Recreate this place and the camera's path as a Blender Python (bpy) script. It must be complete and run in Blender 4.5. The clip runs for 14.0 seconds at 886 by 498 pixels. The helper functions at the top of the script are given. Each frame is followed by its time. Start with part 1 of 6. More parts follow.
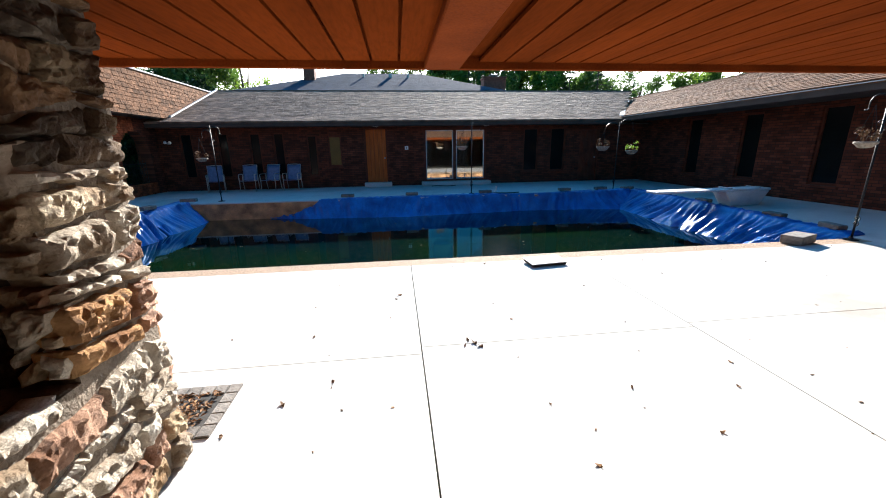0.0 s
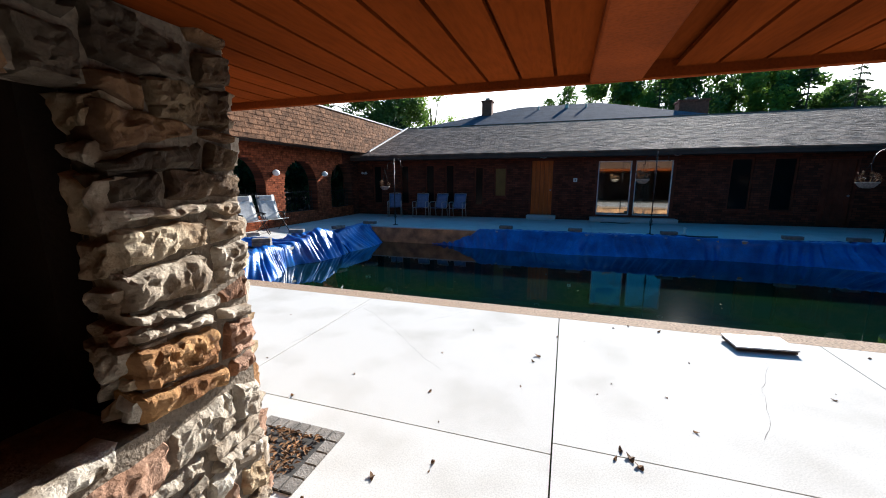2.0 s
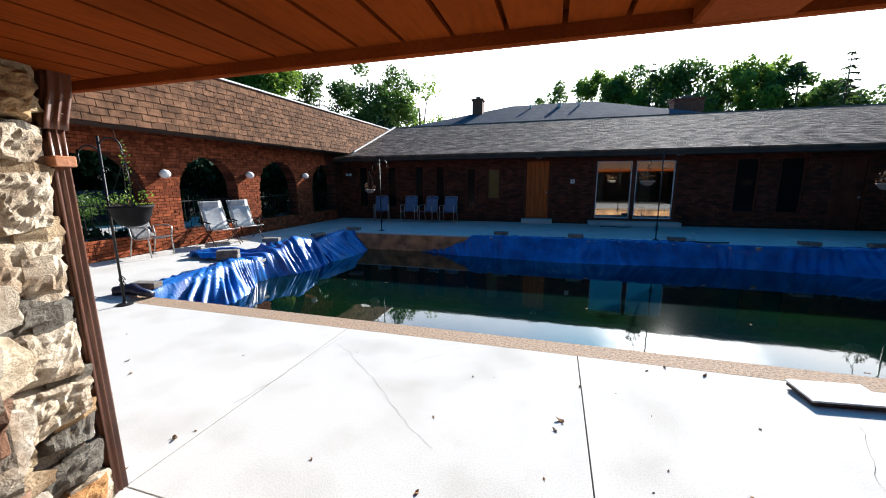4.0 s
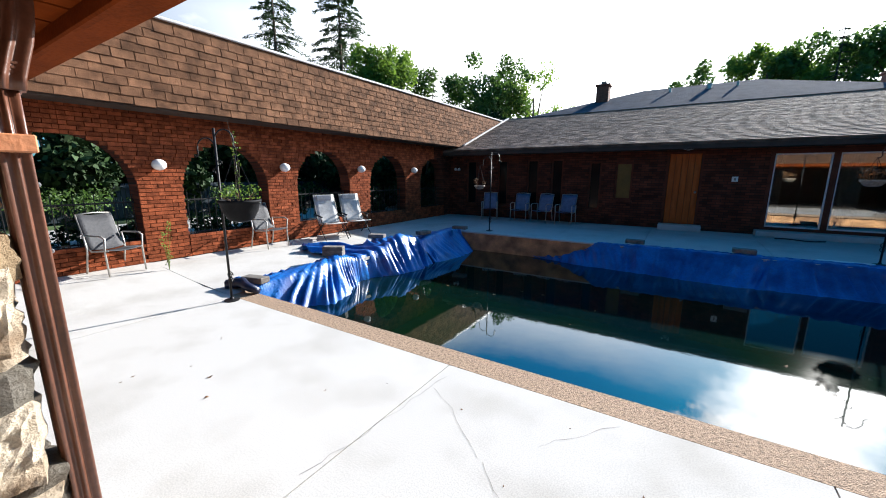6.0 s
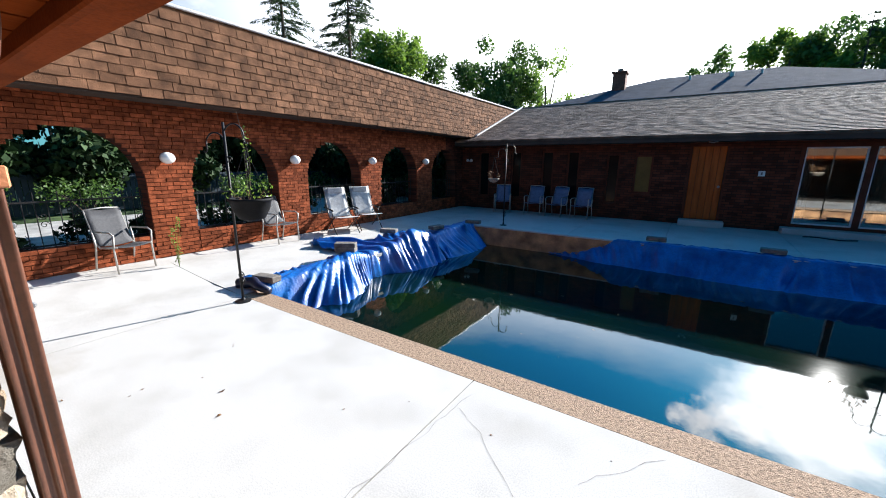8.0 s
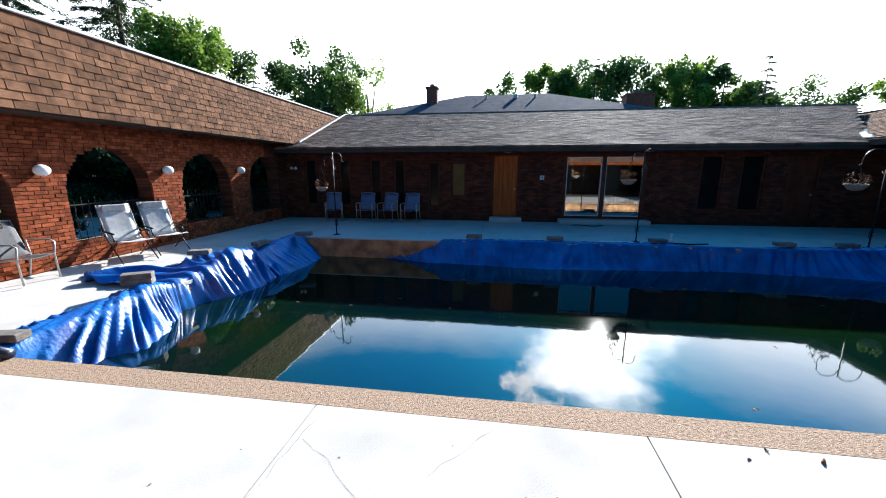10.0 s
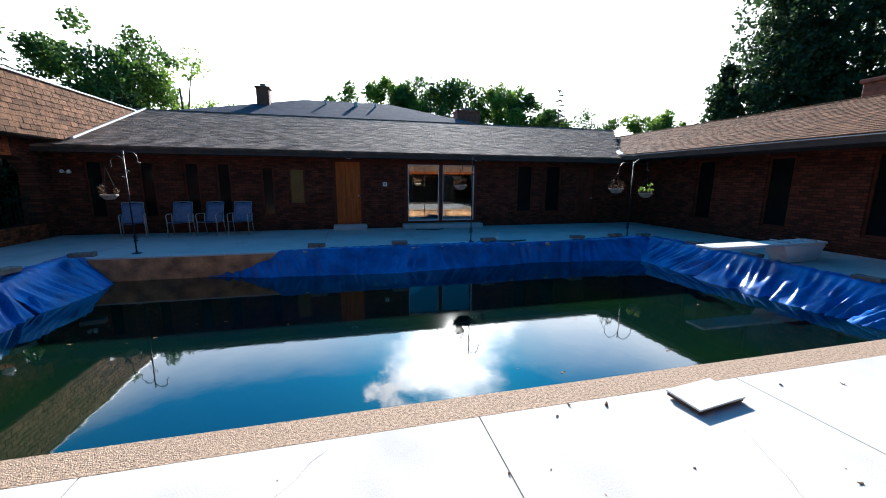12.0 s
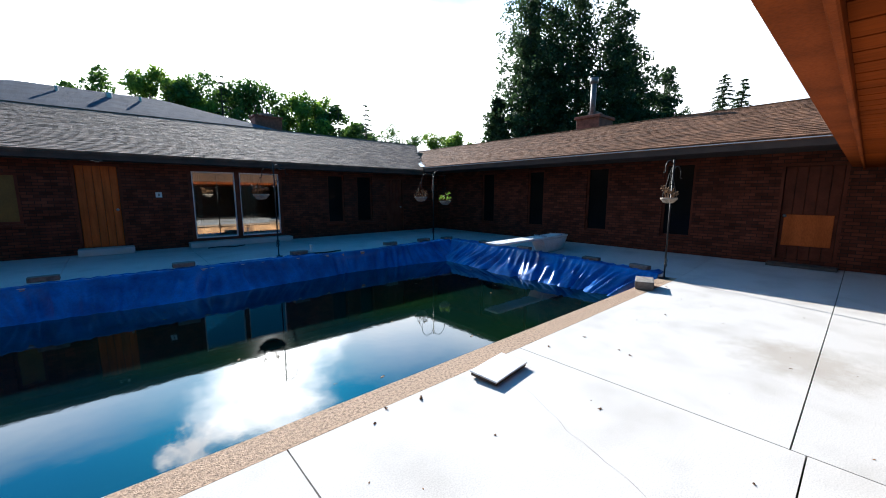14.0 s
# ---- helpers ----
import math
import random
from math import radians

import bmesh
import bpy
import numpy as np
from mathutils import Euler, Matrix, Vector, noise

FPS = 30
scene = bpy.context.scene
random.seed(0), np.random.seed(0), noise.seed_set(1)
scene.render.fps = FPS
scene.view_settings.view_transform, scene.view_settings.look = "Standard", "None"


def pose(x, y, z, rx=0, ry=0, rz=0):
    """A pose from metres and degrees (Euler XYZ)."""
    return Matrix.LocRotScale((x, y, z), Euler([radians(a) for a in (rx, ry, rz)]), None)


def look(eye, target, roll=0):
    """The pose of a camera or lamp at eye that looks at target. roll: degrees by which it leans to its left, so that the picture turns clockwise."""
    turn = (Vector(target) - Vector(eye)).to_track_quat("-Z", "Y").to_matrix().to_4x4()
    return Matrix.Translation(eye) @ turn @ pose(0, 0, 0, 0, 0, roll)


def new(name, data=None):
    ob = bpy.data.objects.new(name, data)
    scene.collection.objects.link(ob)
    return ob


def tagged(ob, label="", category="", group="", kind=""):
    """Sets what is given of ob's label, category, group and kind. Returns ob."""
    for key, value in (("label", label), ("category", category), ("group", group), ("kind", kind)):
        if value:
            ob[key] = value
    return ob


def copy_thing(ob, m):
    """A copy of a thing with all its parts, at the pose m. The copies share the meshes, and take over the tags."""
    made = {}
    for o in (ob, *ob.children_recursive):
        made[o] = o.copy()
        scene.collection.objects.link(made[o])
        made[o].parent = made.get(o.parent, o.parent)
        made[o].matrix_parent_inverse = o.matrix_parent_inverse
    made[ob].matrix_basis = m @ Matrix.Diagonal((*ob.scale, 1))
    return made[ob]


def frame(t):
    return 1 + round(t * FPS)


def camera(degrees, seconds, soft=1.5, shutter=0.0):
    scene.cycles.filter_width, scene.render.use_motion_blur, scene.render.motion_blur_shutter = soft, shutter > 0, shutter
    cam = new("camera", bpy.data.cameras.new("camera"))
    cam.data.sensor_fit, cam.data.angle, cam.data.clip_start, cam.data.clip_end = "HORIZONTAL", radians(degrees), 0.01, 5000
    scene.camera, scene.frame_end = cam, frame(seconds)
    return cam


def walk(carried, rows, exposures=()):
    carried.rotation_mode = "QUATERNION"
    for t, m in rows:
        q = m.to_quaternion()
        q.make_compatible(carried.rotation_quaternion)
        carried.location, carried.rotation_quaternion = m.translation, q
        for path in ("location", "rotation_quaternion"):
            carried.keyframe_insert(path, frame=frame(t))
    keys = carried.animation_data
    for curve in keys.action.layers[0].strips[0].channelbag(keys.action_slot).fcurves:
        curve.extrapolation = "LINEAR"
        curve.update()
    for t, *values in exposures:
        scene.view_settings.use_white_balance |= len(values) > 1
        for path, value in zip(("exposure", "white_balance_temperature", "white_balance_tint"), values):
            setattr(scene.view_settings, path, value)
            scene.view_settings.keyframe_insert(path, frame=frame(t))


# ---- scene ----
cam = camera(99.8, 14.0, 1.0)
PATH = [
    (0, (0.353, 0.332, 1.632), (0.578, 2.249, 1.109), -0.9),
    (0.5, (0.416, 0.621, 1.636), (0.505, 2.557, 1.143), -1.6),
    (1, (0.523, 0.785, 1.63), (0.126, 2.708, 1.249), -1.6),
    (1.5, (0.507, 0.864, 1.635), (-0.118, 2.729, 1.274), -0.3),
    (2, (0.491, 0.936, 1.664), (-0.122, 2.805, 1.3), -0.1),
    (2.2, (0.489, 0.978, 1.672), (-0.046, 2.87, 1.306), 0.1),
    (4.5, (0.095, 2.065, 1.721), (-0.499, 3.941, 1.364), -0.8),
    (5, (-0.028, 2.287, 1.701), (-0.829, 4.083, 1.34), -0.5),
    (5.5, (-0.224, 2.521, 1.694), (-1.167, 4.245, 1.322), 0.2),
    (6, (-0.42, 2.751, 1.731), (-1.471, 4.408, 1.344), 0.2),
    (6.5, (-0.602, 2.871, 1.783), (-1.77, 4.439, 1.364), -0.1),
    (7, (-0.711, 2.86, 1.851), (-1.923, 4.384, 1.393), 0.1),
    (9.5, (-0.655, 2.941, 1.855), (-1.167, 4.83, 1.441), 0.5),
    (10, (-0.634, 2.911, 1.904), (-0.923, 4.846, 1.49), 0.0),
    (10.5, (-0.582, 2.941, 1.882), (-0.651, 4.899, 1.484), 0.1),
    (11, (-0.508, 3.0, 1.824), (-0.391, 4.959, 1.443), -0.0),
    (11.5, (-0.467, 3.011, 1.812), (-0.169, 4.953, 1.441), 0.1),
    (12, (-0.421, 3.033, 1.793), (0.056, 4.941, 1.432), 0.4),
    (12.5, (-0.373, 3.039, 1.773), (0.326, 4.88, 1.423), 0.5),
    (13, (-0.316, 3.041, 1.756), (0.637, 4.768, 1.422), 0.2),
    (13.5, (-0.194, 3.033, 1.759), (0.94, 4.649, 1.437), -0.3),
    (14, (-0.236, 3.097, 1.693), (1.075, 4.579, 1.401), 0.1),
]
walk(cam, [(t, look(eye, target, roll)) for t, eye, target, roll in PATH], [(0.0, 1.85, 6500), (0.6, 1.64, 6500), (1.4, 1.37, 6400), (2.2, 1.33, 6350), (4.5, 1.38, 6350), (7.0, 1.38, 6300), (9.5, 1.5, 6150), (12.0, 1.54, 6100), (14.0, 1.44, 6200)])

# ---- world, sun, exposure ----
SUN_AZ, SUN_EL = radians(15.5), radians(24.2)
world = bpy.data.worlds.new("sky")
scene.world = world
world.use_nodes = True
wt = world.node_tree
wt.nodes.clear()


def wn(kind, **kw):
    n = wt.nodes.new(kind)
    for k, v in kw.items():
        n.inputs[k].default_value = v
    return n


sky = wt.nodes.new("ShaderNodeTexSky")
sky.sky_type = 'NISHITA'
sky.sun_disc = False
sky.sun_elevation, sky.sun_rotation = SUN_EL, SUN_AZ
sky.air_density, sky.dust_density, sky.ozone_density = 1.0, 0.35, 2.5
bg = wn("ShaderNodeBackground", Strength=0.041)
# broken cumulus, as a share of white over the blue
geo = wt.nodes.new("ShaderNodeTexCoord")
mapn = wt.nodes.new("ShaderNodeMapping")
mapn.inputs["Scale"].default_value = (2.2, 2.2, 4.5)
mapn.inputs["Location"].default_value = (0.35, 0.1, 0.6)
cl = wn("ShaderNodeTexNoise", Scale=1.6, Detail=7.0, Roughness=0.55)
ramp = wt.nodes.new("ShaderNodeValToRGB")
ramp.color_ramp.elements[0].position, ramp.color_ramp.elements[1].position = 0.65, 0.75
mix = wt.nodes.new("ShaderNodeMixRGB")
mix.inputs["Color2"].default_value = (15.0, 15.1, 15.4, 1)
wt.links.new(geo.outputs["Generated"], mapn.inputs["Vector"])
wt.links.new(mapn.outputs["Vector"], cl.inputs["Vector"])
wt.links.new(cl.outputs["Fac"], ramp.inputs["Fac"])
tint = wt.nodes.new("ShaderNodeMixRGB")
tint.blend_type = 'MULTIPLY'
tint.inputs["Fac"].default_value = 1.0
tint.inputs["Color2"].default_value = (0.08, 0.80, 1.14, 1)
wt.links.new(sky.outputs["Color"], tint.inputs["Color1"])
wt.links.new(tint.outputs["Color"], mix.inputs["Color1"])
# bright haze near the horizon
sep = wt.nodes.new("ShaderNodeSeparateXYZ")
wt.links.new(geo.outputs["Generated"], sep.inputs[0])
hz = wt.nodes.new("ShaderNodeMapRange")
for key, val in (("From Min", 0.31), ("From Max", 0.47), ("To Min", 1.0), ("To Max", 0.0)):
    hz.inputs[key].default_value = val
rag = wt.nodes.new("ShaderNodeMath")
rag.operation = 'MULTIPLY_ADD'
rag.inputs[1].default_value = -0.10
wt.links.new(cl.outputs["Fac"], rag.inputs[0])
wt.links.new(sep.outputs["Z"], rag.inputs[2])
rag2 = wt.nodes.new("ShaderNodeMath")
rag2.inputs[1].default_value = 0.05
wt.links.new(rag.outputs[0], rag2.inputs[0])
wt.links.new(rag2.outputs[0], hz.inputs["Value"])
mixh = wt.nodes.new("ShaderNodeMixRGB")
mixh.inputs["Color2"].default_value = (12.0, 12.1, 12.3, 1)
# the haze glares towards the sun and fades away from it
dt = wt.nodes.new("ShaderNodeVectorMath")
dt.operation = 'DOT_PRODUCT'
dt.inputs[1].default_value = (math.sin(SUN_AZ) * math.cos(SUN_EL), math.cos(SUN_AZ) * math.cos(SUN_EL), math.sin(SUN_EL))
wt.links.new(geo.outputs["Generated"], dt.inputs[0])
gl_ = wt.nodes.new("ShaderNodeMapRange")
for key, val in (("From Min", -0.15), ("From Max", 0.6), ("To Min", 0.0), ("To Max", 1.0)):
    gl_.inputs[key].default_value = val
wt.links.new(dt.outputs["Value"], gl_.inputs["Value"])
SUN_DOT = dt.outputs["Value"]
pr = wt.nodes.new("ShaderNodeMath")
pr.operation = 'MULTIPLY'
wt.links.new(hz.outputs["Result"], pr.inputs[0])
wt.links.new(gl_.outputs["Result"], pr.inputs[1])
wt.links.new(pr.outputs[0], mixh.inputs["Fac"])
pc = wt.nodes.new("ShaderNodeMath")
pc.operation = 'MULTIPLY'
wt.links.new(ramp.outputs["Color"], pc.inputs[0])
wt.links.new(gl_.outputs["Result"], pc.inputs[1])
# one small puff of cloud above the sun's left
PUFF = (math.sin(radians(6.5)) * math.cos(radians(32)), math.cos(radians(6.5)) * math.cos(radians(32)), math.sin(radians(32)))
pd = wt.nodes.new("ShaderNodeVectorMath")
pd.operation = 'DOT_PRODUCT'
pd.inputs[1].default_value = PUFF
wt.links.new(geo.outputs["Generated"], pd.inputs[0])
pn = wn("ShaderNodeTexNoise", Scale=14.0, Detail=6.0, Roughness=0.6)
wt.links.new(geo.outputs["Generated"], pn.inputs["Vector"])
pa = wt.nodes.new("ShaderNodeMath")
pa.operation = 'MULTIPLY_ADD'
pa.inputs[1].default_value = 0.012
wt.links.new(pn.outputs["Fac"], pa.inputs[0])
wt.links.new(pd.outputs["Value"], pa.inputs[2])
pm = wt.nodes.new("ShaderNodeMapRange")
for key, val in (("From Min", 1.0035), ("From Max", 1.0052), ("To Min", 0.0), ("To Max", 1.0)):
    pm.inputs[key].default_value = val
wt.links.new(pa.outputs[0], pm.inputs["Value"])
pmax = wt.nodes.new("ShaderNodeMath")
pmax.operation = 'MAXIMUM'
wt.links.new(pc.outputs[0], pmax.inputs[0])
wt.links.new(pm.outputs["Result"], pmax.inputs[1])
wt.links.new(pmax.outputs[0], mix.inputs["Fac"])
wt.links.new(mix.outputs["Color"], mixh.inputs["Color1"])
# aureole round the sun
au = wt.nodes.new("ShaderNodeMapRange")
au.interpolation_type = 'SMOOTHSTEP'
for key, val in (("From Min", 0.983), ("From Max", 1.0), ("To Min", 0.0), ("To Max", 1.0)):
    au.inputs[key].default_value = val
mixa = wt.nodes.new("ShaderNodeMixRGB")
mixa.inputs["Color2"].default_value = (30.0, 29.6, 29.0, 1)
aur = wt.nodes.new("ShaderNodeMath")
aur.operation = 'MULTIPLY_ADD'
aur.inputs[1].default_value = 0.05
wt.links.new(cl.outputs["Fac"], aur.inputs[0])
wt.links.new(SUN_DOT, aur.inputs[2])
aur2 = wt.nodes.new("ShaderNodeMath")
aur2.inputs[1].default_value = -0.026
wt.links.new(aur.outputs[0], aur2.inputs[0])
wt.links.new(aur2.outputs[0], au.inputs["Value"])
wt.links.new(au.outputs["Result"], mixa.inputs["Fac"])
wt.links.new(mixh.outputs["Color"], mixa.inputs["Color1"])
# the half of the sky round the sun is brighter
gain = wt.nodes.new("ShaderNodeMapRange")
gain.interpolation_type = 'SMOOTHSTEP'
for key, val in (("From Min", 0.2), ("From Max", 1.0), ("To Min", 1.0), ("To Max", 3.0)):
    gain.inputs[key].default_value = val
wt.links.new(SUN_DOT, gain.inputs["Value"])
lift = wt.nodes.new("ShaderNodeMixRGB")
lift.blend_type = 'MULTIPLY'
lift.inputs["Fac"].default_value = 1.0
wt.links.new(mixa.outputs["Color"], lift.inputs["Color1"])
wt.links.new(gain.outputs["Result"], lift.inputs["Color2"])
wt.links.new(lift.outputs["Color"], bg.inputs["Color"])
out = wt.nodes.new("ShaderNodeOutputWorld")
wt.links.new(bg.outputs["Background"], out.inputs["Surface"])

sun_data = bpy.data.lights.new("sun", 'SUN')
sun_data.energy, sun_data.angle, sun_data.color = 5.0, radians(0.53), (1.0, 0.965, 0.91)
sun = new("sun", sun_data)
to_sun = Vector((math.sin(SUN_AZ) * math.cos(SUN_EL), math.cos(SUN_AZ) * math.cos(SUN_EL), math.sin(SUN_EL)))
sun.matrix_world = look(to_sun * 60, (0, 0, 0))


# ---- materials ----
def mat(name, base, rough=0.7, vary=0.25, scale=6.0, bump=0.15, bscale=60.0, metal=0.0, second=None, spots=0.45, rnd=0.0, coords="pos", spec=0.5, stretch=(1, 1, 1)):
    """A surface with colour change at two scales, and fine relief."""
    m = bpy.data.materials.new(name)
    m.use_nodes = True
    t = m.node_tree
    b = t.nodes["Principled BSDF"]
    b.inputs["Roughness"].default_value = rough
    b.inputs["Metallic"].default_value = metal
    b.inputs["Specular IOR Level"].default_value = spec
    if coords == "pos":
        src = t.nodes.new("ShaderNodeNewGeometry").outputs["Position"]
    else:
        src = t.nodes.new("ShaderNodeTexCoord").outputs["Object"]
    mp = t.nodes.new("ShaderNodeMapping")
    mp.inputs["Scale"].default_value = stretch
    t.links.new(src, mp.inputs["Vector"])
    n1 = t.nodes.new("ShaderNodeTexNoise")
    n1.inputs["Scale"].default_value, n1.inputs["Detail"].default_value = scale, 6.0
    n2 = t.nodes.new("ShaderNodeTexNoise")
    n2.inputs["Scale"].default_value, n2.inputs["Detail"].default_value = bscale, 4.0
    t.links.new(mp.outputs["Vector"], n1.inputs["Vector"])
    t.links.new(mp.outputs["Vector"], n2.inputs["Vector"])
    r = t.nodes.new("ShaderNodeValToRGB")
    lo = second or tuple(c * (1 - vary) for c in base)
    hi = tuple(min(1, c * (1 + vary * 0.5)) for c in base)
    r.color_ramp.elements[0].position, r.color_ramp.elements[1].position = spots - 0.15, spots + 0.2
    r.color_ramp.elements[0].color, r.color_ramp.elements[1].color = (*lo, 1), (*hi, 1)
    t.links.new(n1.outputs["Fac"], r.inputs["Fac"])
    mx = t.nodes.new("ShaderNodeMixRGB")
    mx.blend_type = 'MULTIPLY'
    mx.inputs["Fac"].default_value = 0.5
    t.links.new(r.outputs["Color"], mx.inputs["Color1"])
    r2 = t.nodes.new("ShaderNodeValToRGB")
    r2.color_ramp.elements[0].position, r2.color_ramp.elements[1].position = 0.3, 0.6
    r2.color_ramp.elements[0].color = (0.55, 0.55, 0.55, 1)
    t.links.new(n2.outputs["Fac"], r2.inputs["Fac"])
    t.links.new(r2.outputs["Color"], mx.inputs["Color2"])
    col = mx.outputs["Color"]
    if rnd:
        oi = t.nodes.new("ShaderNodeObjectInfo")
        isl = t.nodes.new("ShaderNodeNewGeometry")
        ad = t.nodes.new("ShaderNodeMath")
        ad.operation = 'ADD'
        t.links.new(oi.outputs["Random"], ad.inputs[0])
        t.links.new(isl.outputs["Random Per Island"], ad.inputs[1])
        fr = t.nodes.new("ShaderNodeMath")
        fr.operation = 'FRACT'
        t.links.new(ad.outputs[0], fr.inputs[0])
        mr = t.nodes.new("ShaderNodeMapRange")
        mr.inputs["To Min"].default_value, mr.inputs["To Max"].default_value = 1 - rnd, 1 + rnd
        t.links.new(fr.outputs[0], mr.inputs["Value"])
        hs = t.nodes.new("ShaderNodeHueSaturation")
        t.links.new(mr.outputs["Result"], hs.inputs["Value"])
        t.links.new(col, hs.inputs["Color"])
        col = hs.outputs["Color"]
    t.links.new(col, b.inputs["Base Color"])
    if bump:
        bp = t.nodes.new("ShaderNodeBump")
        bp.inputs["Strength"].default_value, bp.inputs["Distance"].default_value = bump, 0.02
        t.links.new(n2.outputs["Fac"], bp.inputs["Height"])
        t.links.new(bp.outputs["Normal"], b.inputs["Normal"])
    return m


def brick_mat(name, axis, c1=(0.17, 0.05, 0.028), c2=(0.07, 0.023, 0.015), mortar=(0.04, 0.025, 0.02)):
    """Running bond, 0.2 by 0.067 m, on a wall that runs along x or y."""
    m = bpy.data.materials.new(name)
    m.use_nodes = True
    t = m.node_tree
    b = t.nodes["Principled BSDF"]
    b.inputs["Roughness"].default_value = 0.95
    b.inputs["Specular IOR Level"].default_value = 0.12
    g = t.nodes.new("ShaderNodeNewGeometry")
    s = t.nodes.new("ShaderNodeSeparateXYZ")
    c = t.nodes.new("ShaderNodeCombineXYZ")
    t.links.new(g.outputs["Position"], s.inputs[0])
    t.links.new(s.outputs[axis], c.inputs["X"])
    t.links.new(s.outputs["Z"], c.inputs["Y"])
    br = t.nodes.new("ShaderNodeTexBrick")
    for k, v in (("Color1", (*c1, 1)), ("Color2", (*c2, 1)), ("Mortar", (*mortar, 1)), ("Scale", 1.0), ("Mortar Size", 0.006), ("Bias", -0.1), ("Brick Width", 0.21), ("Row Height", 0.072)):
        br.inputs[k].default_value = v
    t.links.new(c.outputs[0], br.inputs["Vector"])
    n = t.nodes.new("ShaderNodeTexNoise")
    n.inputs["Scale"].default_value, n.inputs["Detail"].default_value = 3.0, 8.0
    t.links.new(g.outputs["Position"], n.inputs["Vector"])
    r = t.nodes.new("ShaderNodeValToRGB")
    r.color_ramp.elements[0].position, r.color_ramp.elements[1].position = 0.3, 0.7
    r.color_ramp.elements[0].color = (0.45, 0.42, 0.4, 1)
    t.links.new(n.outputs["Fac"], r.inputs["Fac"])
    mx = t.nodes.new("ShaderNodeMixRGB")
    mx.blend_type = 'MULTIPLY'
    mx.inputs["Fac"].default_value = 0.7
    t.links.new(br.outputs["Color"], mx.inputs["Color1"])
    t.links.new(r.outputs["Color"], mx.inputs["Color2"])
    t.links.new(mx.outputs["Color"], b.inputs["Base Color"])
    bp = t.nodes.new("ShaderNodeBump")
    bp.invert = True
    bp.inputs["Strength"].default_value, bp.inputs["Distance"].default_value = 0.8, 0.01
    t.links.new(br.outputs["Fac"], bp.inputs["Height"])
    t.links.new(bp.outputs["Normal"], b.inputs["Normal"])
    return m


def stone_mat(name, cols):
    """Rough split fieldstone; each stone takes one of the colours."""
    m = bpy.data.materials.new(name)
    m.use_nodes = True
    t = m.node_tree
    b = t.nodes["Principled BSDF"]
    b.inputs["Roughness"].default_value = 0.92
    oi = t.nodes.new("ShaderNodeObjectInfo")
    r = t.nodes.new("ShaderNodeValToRGB")
    r.color_ramp.interpolation = 'CONSTANT'
    while len(r.color_ramp.elements) < len(cols):
        r.color_ramp.elements.new(0.5)
    for i, cc in enumerate(cols):
        r.color_ramp.elements[i].position = i / len(cols)
        r.color_ramp.elements[i].color = (*cc, 1)
    t.links.new(oi.outputs["Random"], r.inputs["Fac"])
    g = t.nodes.new("ShaderNodeNewGeometry")
    n = t.nodes.new("ShaderNodeTexNoise")
    n.inputs["Scale"].default_value, n.inputs["Detail"].default_value, n.inputs["Roughness"].default_value = 18.0, 9.0, 0.7
    t.links.new(g.outputs["Position"], n.inputs["Vector"])
    n2 = t.nodes.new("ShaderNodeTexNoise")
    n2.inputs["Scale"].default_value, n2.inputs["Detail"].default_value = 5.0, 5.0
    t.links.new(g.outputs["Position"], n2.inputs["Vector"])
    r2 = t.nodes.new("ShaderNodeValToRGB")
    r2.color_ramp.elements[0].position, r2.color_ramp.elements[1].position = 0.35, 0.62
    r2.color_ramp.elements[0].color = (0.38, 0.24, 0.12, 1)
    r2.color_ramp.elements[1].color = (1.3, 1.27, 1.22, 1)
    t.links.new(n2.outputs["Fac"], r2.inputs["Fac"])
    mx = t.nodes.new("ShaderNodeMixRGB")
    mx.blend_type = 'MULTIPLY'
    mx.inputs["Fac"].default_value = 0.85
    t.links.new(r.outputs["Color"], mx.inputs["Color1"])
    t.links.new(r2.outputs["Color"], mx.inputs["Color2"])
    pit = t.nodes.new("ShaderNodeValToRGB")
    pit.color_ramp.elements[0].position, pit.color_ramp.elements[1].position = 0.36, 0.5
    pit.color_ramp.elements[0].color = (0.45, 0.38, 0.3, 1)
    t.links.new(n.outputs["Fac"], pit.inputs["Fac"])
    mp = t.nodes.new("ShaderNodeMixRGB")
    mp.blend_type = 'MULTIPLY'
    mp.inputs["Fac"].default_value = 0.55
    t.links.new(mx.outputs["Color"], mp.inputs["Color1"])
    t.links.new(pit.outputs["Color"], mp.inputs["Color2"])
    t.links.new(mp.outputs["Color"], b.inputs["Base Color"])
    bp = t.nodes.new("ShaderNodeBump")
    bp.inputs["Strength"].default_value, bp.inputs["Distance"].default_value = 1.0, 0.06
    t.links.new(n.outputs["Fac"], bp.inputs["Height"])
    t.links.new(bp.outputs["Normal"], b.inputs["Normal"])
    return m


M_DECK = mat("sunbleached_concrete", (0.515, 0.492, 0.46), 0.9, 0.16, 1.6, 0.05, 110, spec=0.2, second=(0.42, 0.39, 0.35), spots=0.32, rnd=0.03)


